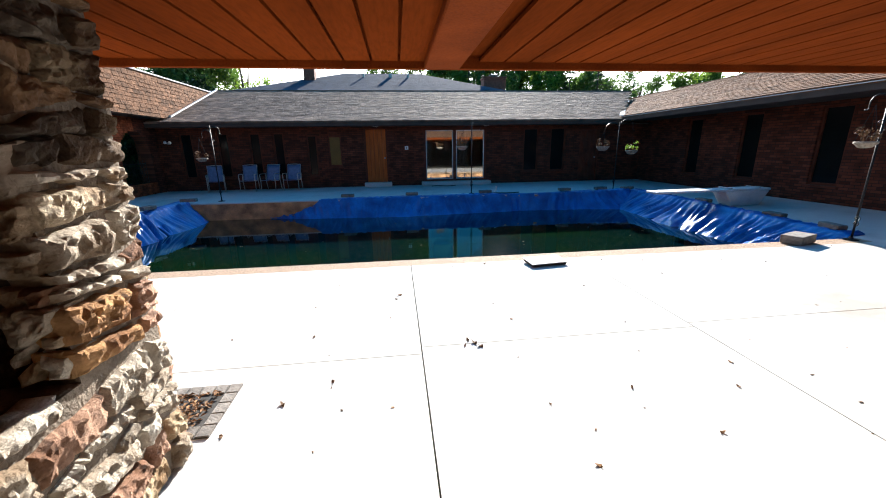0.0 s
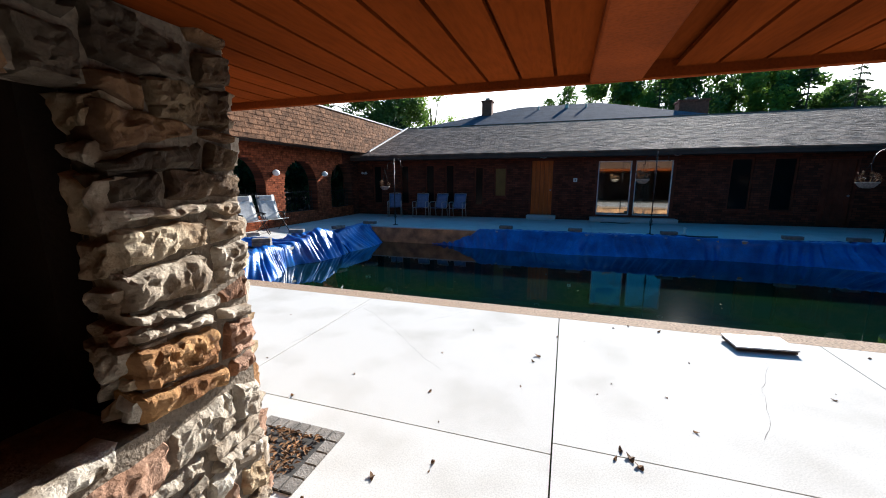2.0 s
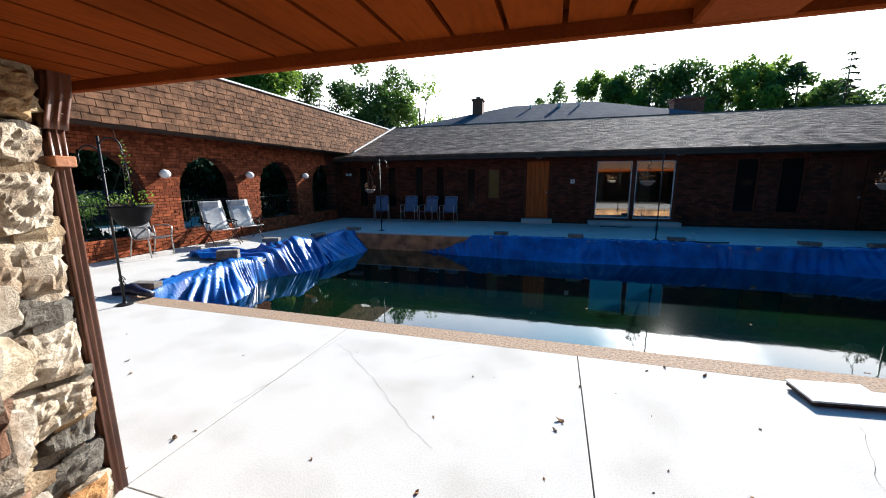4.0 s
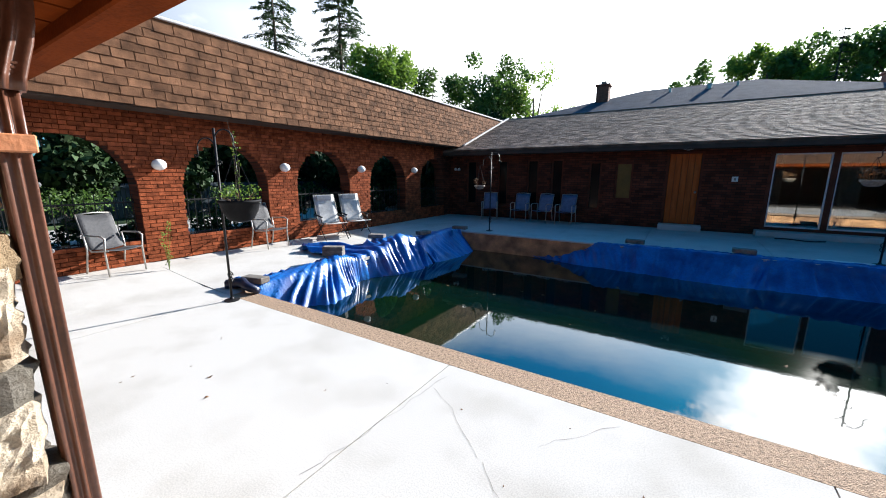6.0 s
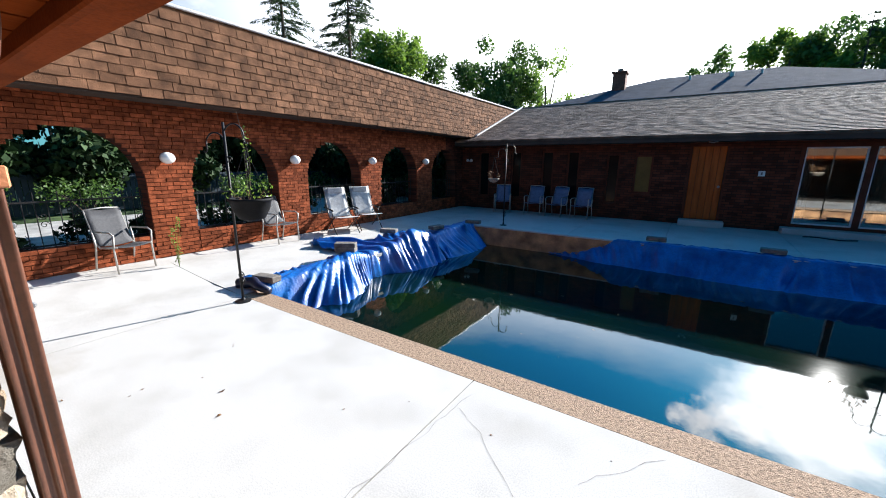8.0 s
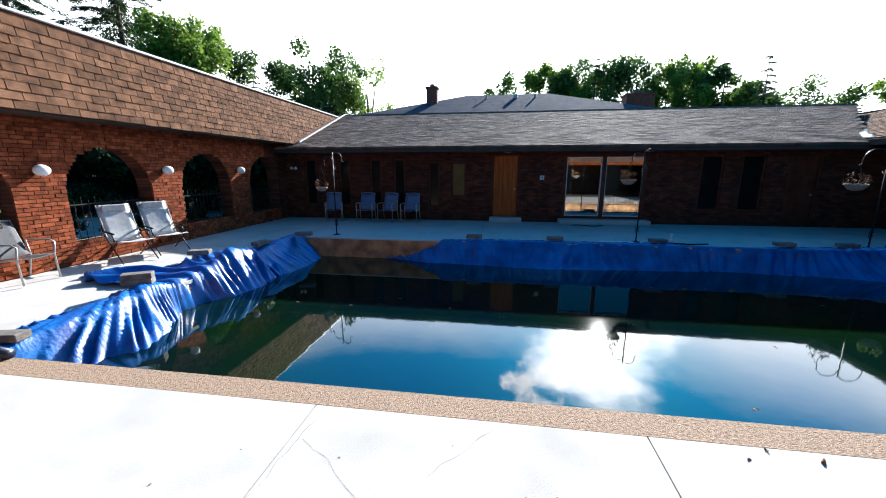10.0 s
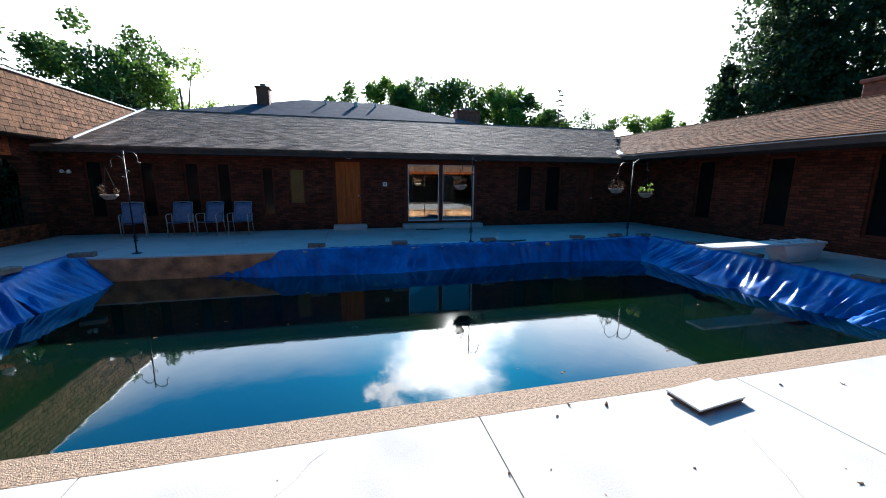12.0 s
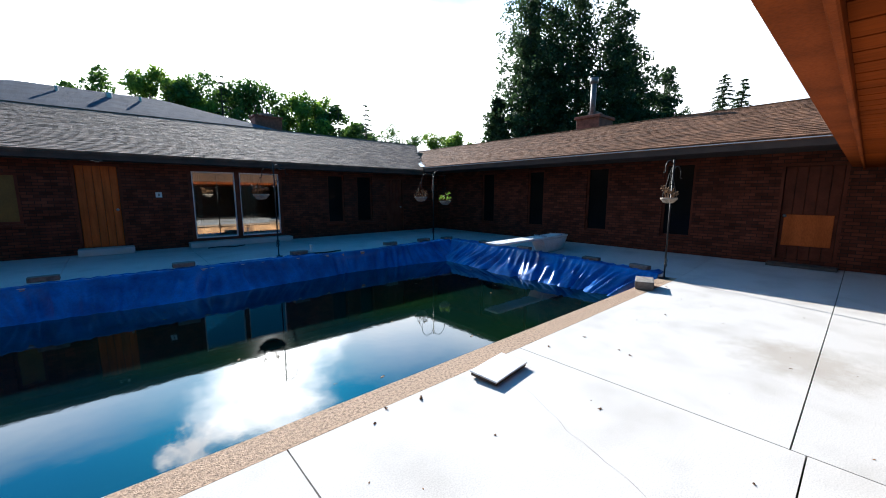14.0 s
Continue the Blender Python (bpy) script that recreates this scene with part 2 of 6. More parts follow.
def add_stain(m, at, radius, colour):
    """A ragged patch of worn, dirty surface round one place."""
    t = m.node_tree
    b = t.nodes["Principled BSDF"]
    old = b.inputs["Base Color"].links[0].from_socket
    g = t.nodes.new("ShaderNodeNewGeometry")
    d = t.nodes.new("ShaderNodeVectorMath")
    d.operation = 'DISTANCE'
    d.inputs[1].default_value = at
    t.links.new(g.outputs["Position"], d.inputs[0])
    n = t.nodes.new("ShaderNodeTexNoise")
    n.inputs["Scale"].default_value, n.inputs["Detail"].default_value, n.inputs["Roughness"].default_value = 3.5, 9.0, 0.7
    t.links.new(g.outputs["Position"], n.inputs["Vector"])
    ma = t.nodes.new("ShaderNodeMath")
    ma.operation = 'MULTIPLY_ADD'
    ma.inputs[1].default_value = -radius * 2.2
    t.links.new(n.outputs["Fac"], ma.inputs[0])
    t.links.new(d.outputs["Value"], ma.inputs[2])
    mr = t.nodes.new("ShaderNodeMapRange")
    for key, val in (("From Min", -radius * 0.75), ("From Max", radius * 0.1), ("To Min", 0.5), ("To Max", 0.0)):
        mr.inputs[key].default_value = val
    t.links.new(ma.outputs[0], mr.inputs["Value"])
    mx = t.nodes.new("ShaderNodeMixRGB")
    mx.inputs["Color2"].default_value = (*colour, 1)
    t.links.new(mr.outputs["Result"], mx.inputs["Fac"])
    t.links.new(old, mx.inputs["Color1"])
    t.links.new(mx.outputs["Color"], b.inputs["Base Color"])


add_stain(M_DECK, (4.95, 3.35, 0), 0.62, (0.25, 0.20, 0.14))
add_stain(M_DECK, (-5.5, 3.2, 0), 0.5, (0.33, 0.28, 0.22))
M_COPING = mat("exposed_aggregate", (0.40, 0.27, 0.175), 0.9, 0.6, 40, 0.9, 95, second=(0.13, 0.085, 0.055), spots=0.40, rnd=0.1)
M_BASE = mat("dark_earth", (0.05, 0.045, 0.04), 0.95)
M_GRASS = mat("summer_grass", (0.07, 0.12, 0.03), 0.9, 0.5, 1.2, 0.6, 40)
M_GRAVEL = mat("pale_gravel", (0.42, 0.40, 0.37), 0.95, 0.35, 2.0, 0.8, 60)
# the walls' shade is put into these brick colours, darker than red_brick
M_BRICKX = brick_mat("weathered_shaded_brick_x", "X")
M_BRICKY = brick_mat("weathered_shaded_brick_y", "Y")
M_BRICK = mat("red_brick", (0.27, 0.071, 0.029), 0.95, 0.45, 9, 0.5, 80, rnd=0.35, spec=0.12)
M_MORTAR = mat("mortar", (0.14, 0.085, 0.06), 0.95, 0.3, 20, 0.4, 120)
M_STONE = stone_mat("split_fieldstone", [(0.70, 0.65, 0.57), (0.56, 0.32, 0.14), (0.66, 0.61, 0.53), (0.50, 0.31, 0.22), (0.66, 0.56, 0.42), (0.56, 0.50, 0.42), (0.70, 0.66, 0.59), (0.62, 0.50, 0.34), (0.68, 0.64, 0.56)])
# browner stones, also darkened to hold the eave's shade in their colour
M_STONEBROWNSHADE = stone_mat("brown_shaded_fieldstone", [(0.22, 0.12, 0.055), (0.15, 0.095, 0.05), (0.30, 0.15, 0.055), (0.13, 0.10, 0.07), (0.20, 0.14, 0.08)])
M_STONEWARM = stone_mat("warm_fieldstone", [(0.50, 0.33, 0.17), (0.62, 0.54, 0.43), (0.52, 0.27, 0.10), (0.46, 0.35, 0.22), (0.64, 0.55, 0.43), (0.17, 0.155, 0.13)])
# shadow between the stones is put into this dark mortar colour
M_STONEMORTAR = mat("shadow_dark_mortar", (0.20, 0.16, 0.12), 0.95, 0.4, 10, 0.6, 60)
M_SHINGLE = mat("brown_asphalt_shingle", (0.19, 0.095, 0.052), 0.95, 0.5, 5, 0.8, 110, rnd=0.26, spec=0.15)
# porch floor out of view, made dark to cut bounce; side doorstep shares it
M_PORCHFLOOR = mat("dark_paving", (0.07, 0.062, 0.055), 0.8, 0.3, 3, 0.2, 50)
M_SHINGLEG = mat("grey_brown_asphalt_shingle", (0.21, 0.142, 0.108), 0.9, 0.5, 3, 0.8, 90, rnd=0.45, spec=0.28)
M_SOFFIT = mat("orange_brown_painted_boards", (0.165, 0.032, 0.005), 0.85, 0.3, 2, 0.1, 50, stretch=(1, 0.15, 1), spec=0.01)
M_FASCIA = mat("brown_fascia_paint", (0.19, 0.040, 0.008), 0.75, 0.3, 3, 0.12, 70, spec=0.03)
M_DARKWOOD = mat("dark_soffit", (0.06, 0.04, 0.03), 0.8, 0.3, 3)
M_DOOR = mat("orange_wood_door", (0.46, 0.105, 0.02), 0.6, 0.3, 4, 0.1, 60, stretch=(3, 1, 0.3), spec=0.15)
M_TRIM = mat("red_brown_wood_trim", (0.12, 0.033, 0.017), 0.7, 0.3, 4, spec=0.15)
M_BLACKGLASS = mat("dark_glazing", (0.008, 0.009, 0.009), 0.12, 0.2, 2, 0, 30, spec=0.12)
M_AMBER = mat("amber_blind", (0.16, 0.085, 0.012), 0.5, 0.2, 4, spec=0.3)
M_TARP = mat("blue_plastic_tarp", (0.005, 0.145, 0.48), 0.4, 0.35, 2.5, 0.3, 30, second=(0.0014, 0.045, 0.25), spec=0.75)
M_TARPDARK = mat("bunched_dark_tarp", (0.015, 0.02, 0.05), 0.4, 0.3, 5)
M_WALLPOOL = mat("stained_pool_wall", (0.55, 0.29, 0.13), 0.8, 0.5, 3, 0.3, 40, second=(0.20, 0.10, 0.05))
M_BLOCK = mat("concrete_block", (0.21, 0.185, 0.16), 0.95, 0.35, 12, 0.5, 90, rnd=0.2)
M_IRON = mat("black_wrought_iron", (0.018, 0.017, 0.017), 0.5, 0.3, 20, 0.15, 90, metal=0.4)
M_WHITE = mat("white_paint", (0.75, 0.74, 0.72), 0.45, 0.1, 6, 0.05, 60)
M_FLASH = mat("white_flashing", (0.72, 0.70, 0.68), 0.4, 0.15, 4)
M_GREYMETAL = mat("grey_metal", (0.35, 0.36, 0.37), 0.4, 0.2, 8, metal=0.8)
M_FLUE = mat("dull_flue_metal", (0.13, 0.135, 0.145), 0.55, 0.3, 8, metal=0.3)
M_CHAIRFRAME = mat("pale_aluminium_frame", (0.50, 0.48, 0.44), 0.35, 0.2, 12, 0.05, 80, metal=0.5)
M_SLING = mat("grey_mesh_sling", (0.055, 0.055, 0.06), 0.7, 0.2, 30, 0.3, 400)
M_SLINGW = mat("faded_white_sling", (0.55, 0.54, 0.52), 0.7, 0.2, 12, 0.2, 300)
M_SLINGB = mat("blue_grey_sling", (0.13, 0.18, 0.30), 0.7, 0.2, 12, 0.2, 300)
M_BARK = mat("bark", (0.10, 0.075, 0.055), 0.95, 0.5, 8, 0.8, 40)
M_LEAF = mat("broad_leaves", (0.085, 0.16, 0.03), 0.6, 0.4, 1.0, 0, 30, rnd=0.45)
# shade beyond the arcade is put into this darker copy of broad_leaves
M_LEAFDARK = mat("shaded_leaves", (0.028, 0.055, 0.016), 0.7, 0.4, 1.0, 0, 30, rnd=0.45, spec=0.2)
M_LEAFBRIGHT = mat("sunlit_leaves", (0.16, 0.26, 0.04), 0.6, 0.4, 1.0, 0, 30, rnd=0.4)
M_NEEDLE = mat("conifer_needles", (0.028, 0.06, 0.024), 0.7, 0.4, 1.0, 0, 30, rnd=0.45)
M_SLATEROOF = mat("blue_grey_roofing", (0.075, 0.09, 0.12), 1.0, 0.25, 2, 0.4, 120, spec=0.05)
M_RED = mat("chimney_brick", (0.20, 0.075, 0.05), 0.9, 0.4, 7, 0.4, 70)
for lm in (M_LEAF, M_LEAFBRIGHT, M_NEEDLE):
    lt = lm.node_tree
    pb = lt.nodes["Principled BSDF"]
    tl = lt.nodes.new("ShaderNodeBsdfTranslucent")
    tl.inputs["Color"].default_value = (0.05, 0.09, 0.03, 1) if lm == M_NEEDLE else (0.19, 0.30, 0.04, 1) if lm == M_LEAFBRIGHT else (0.08, 0.15, 0.028, 1)
    ms = lt.nodes.new("ShaderNodeMixShader")
    ms.inputs[0].default_value = 0.35 if lm == M_NEEDLE else 0.42
    lt.links.new(pb.outputs[0], ms.inputs[1])
    lt.links.new(tl.outputs[0], ms.inputs[2])
    lt.links.new(ms.outputs[0], lt.nodes["Material Output"].inputs["Surface"])
M_DEADLEAF = mat("dead_leaves", (0.20, 0.10, 0.04), 0.9, 0.5, 8, 0.1, 50, rnd=0.5)
M_POT = mat("black_plastic_pot", (0.010, 0.010, 0.011), 0.7, 0.3, 8, spec=0.15)
M_COCO = mat("pale_coir_basket", (0.42, 0.34, 0.26), 0.95, 0.4, 25, 0.7, 90)
M_BLUEWOOD = mat("blue_grey_fence_boards", (0.022, 0.036, 0.048), 0.8, 0.3, 5, 0.2, 50)
M_PLASTER = mat("pale_interior_plaster", (0.55, 0.50, 0.44), 0.9, 0.1, 3)
M_SPOUT = mat("brown_aluminium", (0.13, 0.05, 0.028), 0.38, 0.3, 6, 0.08, 60, spec=0.6)
M_BRACKET = mat("orange_bracket", (0.50, 0.20, 0.09), 0.5, 0.2, 8)
M_LAMP = bpy.data.materials.new("white_globe")
M_LAMP.use_nodes = True
M_LAMP.node_tree.nodes["Principled BSDF"].inputs["Base Color"].default_value = (0.9, 0.88, 0.84, 1)
M_LAMP.node_tree.nodes["Principled BSDF"].inputs["Roughness"].default_value = 0.2


def water_mat():
    m = bpy.data.materials.new("murky_pool_water")
    m.use_nodes = True
    t = m.node_tree
    b = t.nodes["Principled BSDF"]
    b.inputs["Roughness"].default_value = 0.03
    b.inputs["IOR"].default_value = 1.75
    g = t.nodes.new("ShaderNodeNewGeometry")
    n = t.nodes.new("ShaderNodeTexNoise")
    n.inputs["Scale"].default_value, n.inputs["Detail"].default_value = 0.35, 3.0
    t.links.new(g.outputs["Position"], n.inputs["Vector"])
    r = t.nodes.new("ShaderNodeValToRGB")
    r.color_ramp.elements[0].position, r.color_ramp.elements[1].position = 0.35, 0.65
    r.color_ramp.elements[0].color, r.color_ramp.elements[1].color = (0.0004, 0.007, 0.011, 1), (0.003, 0.014, 0.004, 1)
    t.links.new(n.outputs["Fac"], r.inputs["Fac"])
    t.links.new(r.outputs["Color"], b.inputs["Base Color"])
    w = t.nodes.new("ShaderNodeTexNoise")
    w.inputs["Scale"].default_value, w.inputs["Detail"].default_value = 4.0, 4.0
    t.links.new(g.outputs["Position"], w.inputs["Vector"])
    bp = t.nodes.new("ShaderNodeBump")
    bp.inputs["Strength"].default_value, bp.inputs["Distance"].default_value = 0.03, 0.02
    t.links.new(w.outputs["Fac"], bp.inputs["Height"])
    t.links.new(bp.outputs["Normal"], b.inputs["Normal"])
    return m


M_WATER = water_mat()


def glass_mat():
    m = bpy.data.materials.new("window_glass")
    m.use_nodes = True
    t = m.node_tree
    t.nodes.clear()
    o = t.nodes.new("ShaderNodeOutputMaterial")
    mx = t.nodes.new("ShaderNodeMixShader")
    tr = t.nodes.new("ShaderNodeBsdfTransparent")
    tr.inputs["Color"].default_value = (0.85, 0.9, 0.88, 1)
    gl = t.nodes.new("ShaderNodeBsdfGlossy")
    gl.inputs["Roughness"].default_value = 0.02
    f = t.nodes.new("ShaderNodeFresnel")
    f.inputs["IOR"].default_value = 3.0
    t.links.new(f.outputs[0], mx.inputs[0])
    t.links.new(tr.outputs[0], mx.inputs[1])
    t.links.new(gl.outputs[0], mx.inputs[2])
    t.links.new(mx.outputs[0], o.inputs[0])
    return m


M_GLASS = glass_mat()


# ---- mesh helpers ----
def box(bm, x0, x1, y0, y1, z0, z1):
    vs = [bm.verts.new(p) for p in ((x0, y0, z0), (x1, y0, z0), (x1, y1, z0), (x0, y1, z0), (x0, y0, z1), (x1, y0, z1), (x1, y1, z1), (x0, y1, z1))]
    for f in ((3, 2, 1, 0), (4, 5, 6, 7), (0, 1, 5, 4), (1, 2, 6, 5), (2, 3, 7, 6), (3, 0, 4, 7)):
        bm.faces.new([vs[i] for i in f])
    return vs


def bevel(bm, w, seg=2):
    bmesh.ops.bevel(bm, geom=bm.edges[:], offset=w, segments=seg, affect='EDGES', profile=0.5)
    return bm


def bbox(x0, x1, y0, y1, z0, z1, w=0.0, seg=2):
    bm = bmesh.new()
    box(bm, x0, x1, y0, y1, z0, z1)
    if w:
        bevel(bm, w, seg)
    return bm


def tube(bm, pts, r, n=8, r1=None):
    """A round bar along points, its radius going from r to r1."""
    pts = [Vector(p) for p in pts]
    rings = []
    for i, p in enumerate(pts):
        d = (pts[min(i + 1, len(pts) - 1)] - pts[max(i - 1, 0)]).normalized()
        a = d.cross(Vector((0, 0, 1)) if abs(d.z) < 0.9 else Vector((1, 0, 0))).normalized()
        c = d.cross(a)
        rr = r if r1 is None else r + (r1 - r) * i / (len(pts) - 1)
        rings.append([bm.verts.new(p + rr * (a * math.cos(2 * math.pi * k / n) + c * math.sin(2 * math.pi * k / n))) for k in range(n)])
    for a, c in zip(rings, rings[1:]):
        for k in range(n):
            bm.faces.new((a[k], a[(k + 1) % n], c[(k + 1) % n], c[k]))
    bm.faces.new(rings[0][::-1])
    bm.faces.new(rings[-1])
    return bm


def lathe(bm, prof, n=20, at=(0, 0, 0)):
    """A turned shape: profile of (radius, z)."""
    rings = [[bm.verts.new((at[0] + r * math.cos(2 * math.pi * k / n), at[1] + r * math.sin(2 * math.pi * k / n), at[2] + z)) for k in range(n)] for r, z in prof]
    for a, c in zip(rings, rings[1:]):
        for k in range(n):
            bm.faces.new((a[k], a[(k + 1) % n], c[(k + 1) % n], c[k]))
    bm.faces.new(rings[0][::-1])
    bm.faces.new(rings[-1])
    return bm


def mesh_of(name, bm, material, smooth=False):
    me = bpy.data.meshes.new(name)
    bmesh.ops.recalc_face_normals(bm, faces=bm.faces[:])
    bm.to_mesh(me)
    bm.free()
    me.materials.append(material)
    if smooth:
        for p in me.polygons:
            p.use_smooth = True
    return me


def part(name, bm, material, parent=None, label="", smooth=False):
    ob = new(name, mesh_of(name, bm, material, smooth))
    if parent is not None:
        ob.parent = parent
    if label:
        ob["label"] = label
    return ob


def piece(name, me, parent, m):
    ob = new(name, me)
    ob.parent = parent
    ob.matrix_basis = m
    return ob


def thing(name, label, category, group="", kind="", at=(0, 0, 0), rz=0.0):
    ob = new(name)
    ob.empty_display_size = 0.2
    ob.matrix_basis = pose(*at, 0, 0, rz)
    return tagged(ob, label, category, group, kind)


def setting(name, bm, material, label="", category="", smooth=False):
    ob = part(name, bm, material, None, "", smooth)
    return tagged(ob, label, category, "", "structure")


def gz(x, y):
    """Height of the paved court, which rises a little away from the porch."""
    a = 0.12 * min(1.3, max(0.0, (y - 5.8) / 6.55))
    b = 0.15 * min(1.0, max(0.0, (x - 8.4) / 2.3))
    c = 0.16 * min(1.0, max(0.0, (-6.3 - x) / 2.0))
    return max(a, b, c)


# ---- plan ----
WX0, WX1, WY1 = -8.5, 10.9, 16.05          # court faces of the arcade, right and far walls
PX0, PX1, PY0, PY1 = -5.85, 8.25, 5.77, 12.28  # pool
ZW = -0.40                                  # water
EY, EZ = 3.36, 2.22                         # porch eave

# ---- ground, pool ----
def ring_sheet(x0, x1, y0, y1, hx0, hx1, hy0, hy1, z):
    bm = bmesh.new()
    xs, ys = (x0, hx0, hx1, x1), (y0, hy0, hy1, y1)
    g = [[bm.verts.new((x, y, z)) for x in xs] for y in ys]
    for j in range(3):
        for i in range(3):
            if (i, j) != (1, 1):
                bm.faces.new((g[j][i], g[j][i + 1], g[j + 1][i + 1], g[j + 1][i]))
    return bm


setting("ground", ring_sheet(-400, 400, -400, 400, PX0 - 0.02, PX1 + 0.02, PY0 - 0.02, PY1 + 0.02, -0.07), M_GRASS, "summer grass round the buildings", "ground")
bm = bmesh.new()
box(bm, -17.2, -8.9, -8, 40, -0.069, -0.02)
setting("gravel_yard", bm, M_GRAVEL, "bright pale gravel yard behind the arches", "gravel")

bm = bmesh.new()
box(bm, PX0 - 0.25, PX0, PY0 - 0.25, PY1 + 0.25, -2.2, -0.08)
box(bm, PX1, PX1 + 0.25, PY0 - 0.25, PY1 + 0.25, -2.2, -0.08)
box(bm, PX0, PX1, PY0 - 0.25, PY0, -2.2, -0.08)
box(bm, PX0, PX1, PY1, PY1 + 0.25, -2.2, 0.085)
box(bm, PX0, PX1, PY0, PY1, -2.2, -2.0)
setting("pool_wall", bm, M_WALLPOOL, "brown-stained concrete pool wall", "pool")
bm = bmesh.new()
n = 24
g = [[bm.verts.new((PX0 + (PX1 - PX0) * i / n, PY0 + (PY1 - PY0) * j / n, ZW)) for i in range(n + 1)] for j in range(n + 1)]
for j in range(n):
    for i in range(n):
        bm.faces.new((g[j][i], g[j][i + 1], g[j + 1][i + 1], g[j + 1][i]))
setting("water", bm, M_WATER, "dark green murky pool water mirroring the sky", "water")


def slab(x0, x1, y0, y1, thick=0.06, gap=0.005, z=None):
    bm = bmesh.new()
    x0, x1, y0, y1 = x0 + gap, x1 - gap, y0 + gap, y1 - gap
    nx, ny = max(1, int((x1 - x0) / 0.8)), max(1, int((y1 - y0) / 0.8))
    top = [[bm.verts.new((x0 + (x1 - x0) * i / nx, y0 + (y1 - y0) * j / ny, 0)) for i in range(nx + 1)] for j in range(ny + 1)]
    for row in top:
        for v in row:
            v.co.z = gz(v.co.x, v.co.y)
    for j in range(ny):
        for i in range(nx):
            bm.faces.new((top[j][i], top[j][i + 1], top[j + 1][i + 1], top[j + 1][i]))
    edge = [e for e in bm.edges if len(e.link_faces) == 1]
    ext = bmesh.ops.extrude_edge_only(bm, edges=edge)
    for v in (q for q in ext["geom"] if isinstance(q, bmesh.types.BMVert)):
        v.co.z -= thick
    return bm


deck = thing("pavement", "pale sun-bleached concrete pool deck in large slabs", "pavement", kind="structure")
CX = PY0 - 0.28
XS = [-9.0, -5.75, -2.08, 0.49, 3.02, 8.0, 10.9]
for a, b in zip(XS, XS[1:]):
    jy = 3.07 if a < 0.4 else 3.18 if a < 3 else 3.26
    part("slab", slab(a, b, jy, CX), M_DECK, deck)
    part("slab", slab(a, b, 0.75, jy), M_DECK, deck)
    part("porch_slab", slab(a, b, -2.0, 0.75), M_PORCHFLOOR, deck, "unseen dark slab added to cut bounce light under the porch")
    part("porch_slab", slab(a, b, -5.0, -2.0), M_PORCHFLOOR, deck, "unseen dark slab added to cut bounce light under the porch")
for a, b in ((CX, 8.2), (8.2, 10.8), (10.8, 13.4), (13.4, 16.05)):
    if a < PY1:
        part("slab", slab(-9.0, PX0, a, min(b, PY1)), M_DECK, deck)
        part("slab", slab(PX1, 10.9, a, min(b, PY1)), M_DECK, deck)
for a, b in zip((-9.0, -6.0, -3.2, -1.1, 1.3, 4.2, 7.0, 9.0), (-6.0, -3.2, -1.1, 1.3, 4.2, 7.0, 9.0, 10.9)):
    part("slab", slab(a, b, PY1, 14.2), M_DECK, deck)
    part("slab", slab(a, b, 14.2, WY1), M_DECK, deck)
bm = slab(PX0, PX1, CX, PY0, 0.12, 0.0)
setting("pool_coping", bm, M_COPING, "brown exposed-aggregate coping along the pool edge", "coping")

# ---- far building ----
def wall_with_holes(along, face, back, a0, a1, z0, z1, holes):
    """A wall along x or y, its openings cut right through it."""
    bm = bmesh.new()
    cuts = sorted({a0, a1, *(h[0] for h in holes), *(h[1] for h in holes)})
    zs = sorted({z0, z1, *(h[2] for h in holes), *(h[3] for h in holes)})
    for u0, u1 in zip(cuts, cuts[1:]):
        for w0, w1 in zip(zs, zs[1:]):
            if any(h[0] <= u0 and u1 <= h[1] and h[2] <= w0 and w1 <= h[3] for h in holes):
                continue
            lo, hi = min(face, back), max(face, back)
            if along == "x":
                box(bm, u0, u1, lo, hi, w0, w1)
            else:
                box(bm, lo, hi, u0, u1, w0, w1)
    bmesh.ops.remove_doubles(bm, verts=bm.verts[:], dist=1e-4)
    bm.verts.index_update()
    inner = {}
    for f in bm.faces:
        inner.setdefault(tuple(sorted(v.index for v in f.verts)), []).append(f)
    bmesh.ops.delete(bm, geom=[f for fs in inner.values() if len(fs) > 1 for f in fs], context='FACES')
    return bm


FWIN = [(-7.75, -7.3, 0.62, 2.3), (-6.42, -6.0, 0.62, 2.3), (-5.26, -4.83, 0.62, 2.3), (-4.38, -3.96, 0.62, 2.3), (-3.12, -2.72, 0.62, 2.2), (5.66, 6.32, 0.62, 2.38), (6.83, 7.5, 0.62, 2.38)]
FAMBER = (-2.31, -1.79, 0.98, 2.16)
FDOOR = (-0.90, 0.02, 0.32, 2.44)
FSLIDE = (1.47, 4.07, 0.30, 2.43)
FDOOR2 = (8.15, 9.0, 0.2, 2.33)
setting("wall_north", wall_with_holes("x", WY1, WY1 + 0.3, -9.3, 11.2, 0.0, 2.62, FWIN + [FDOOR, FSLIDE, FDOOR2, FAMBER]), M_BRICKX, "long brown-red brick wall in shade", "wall")


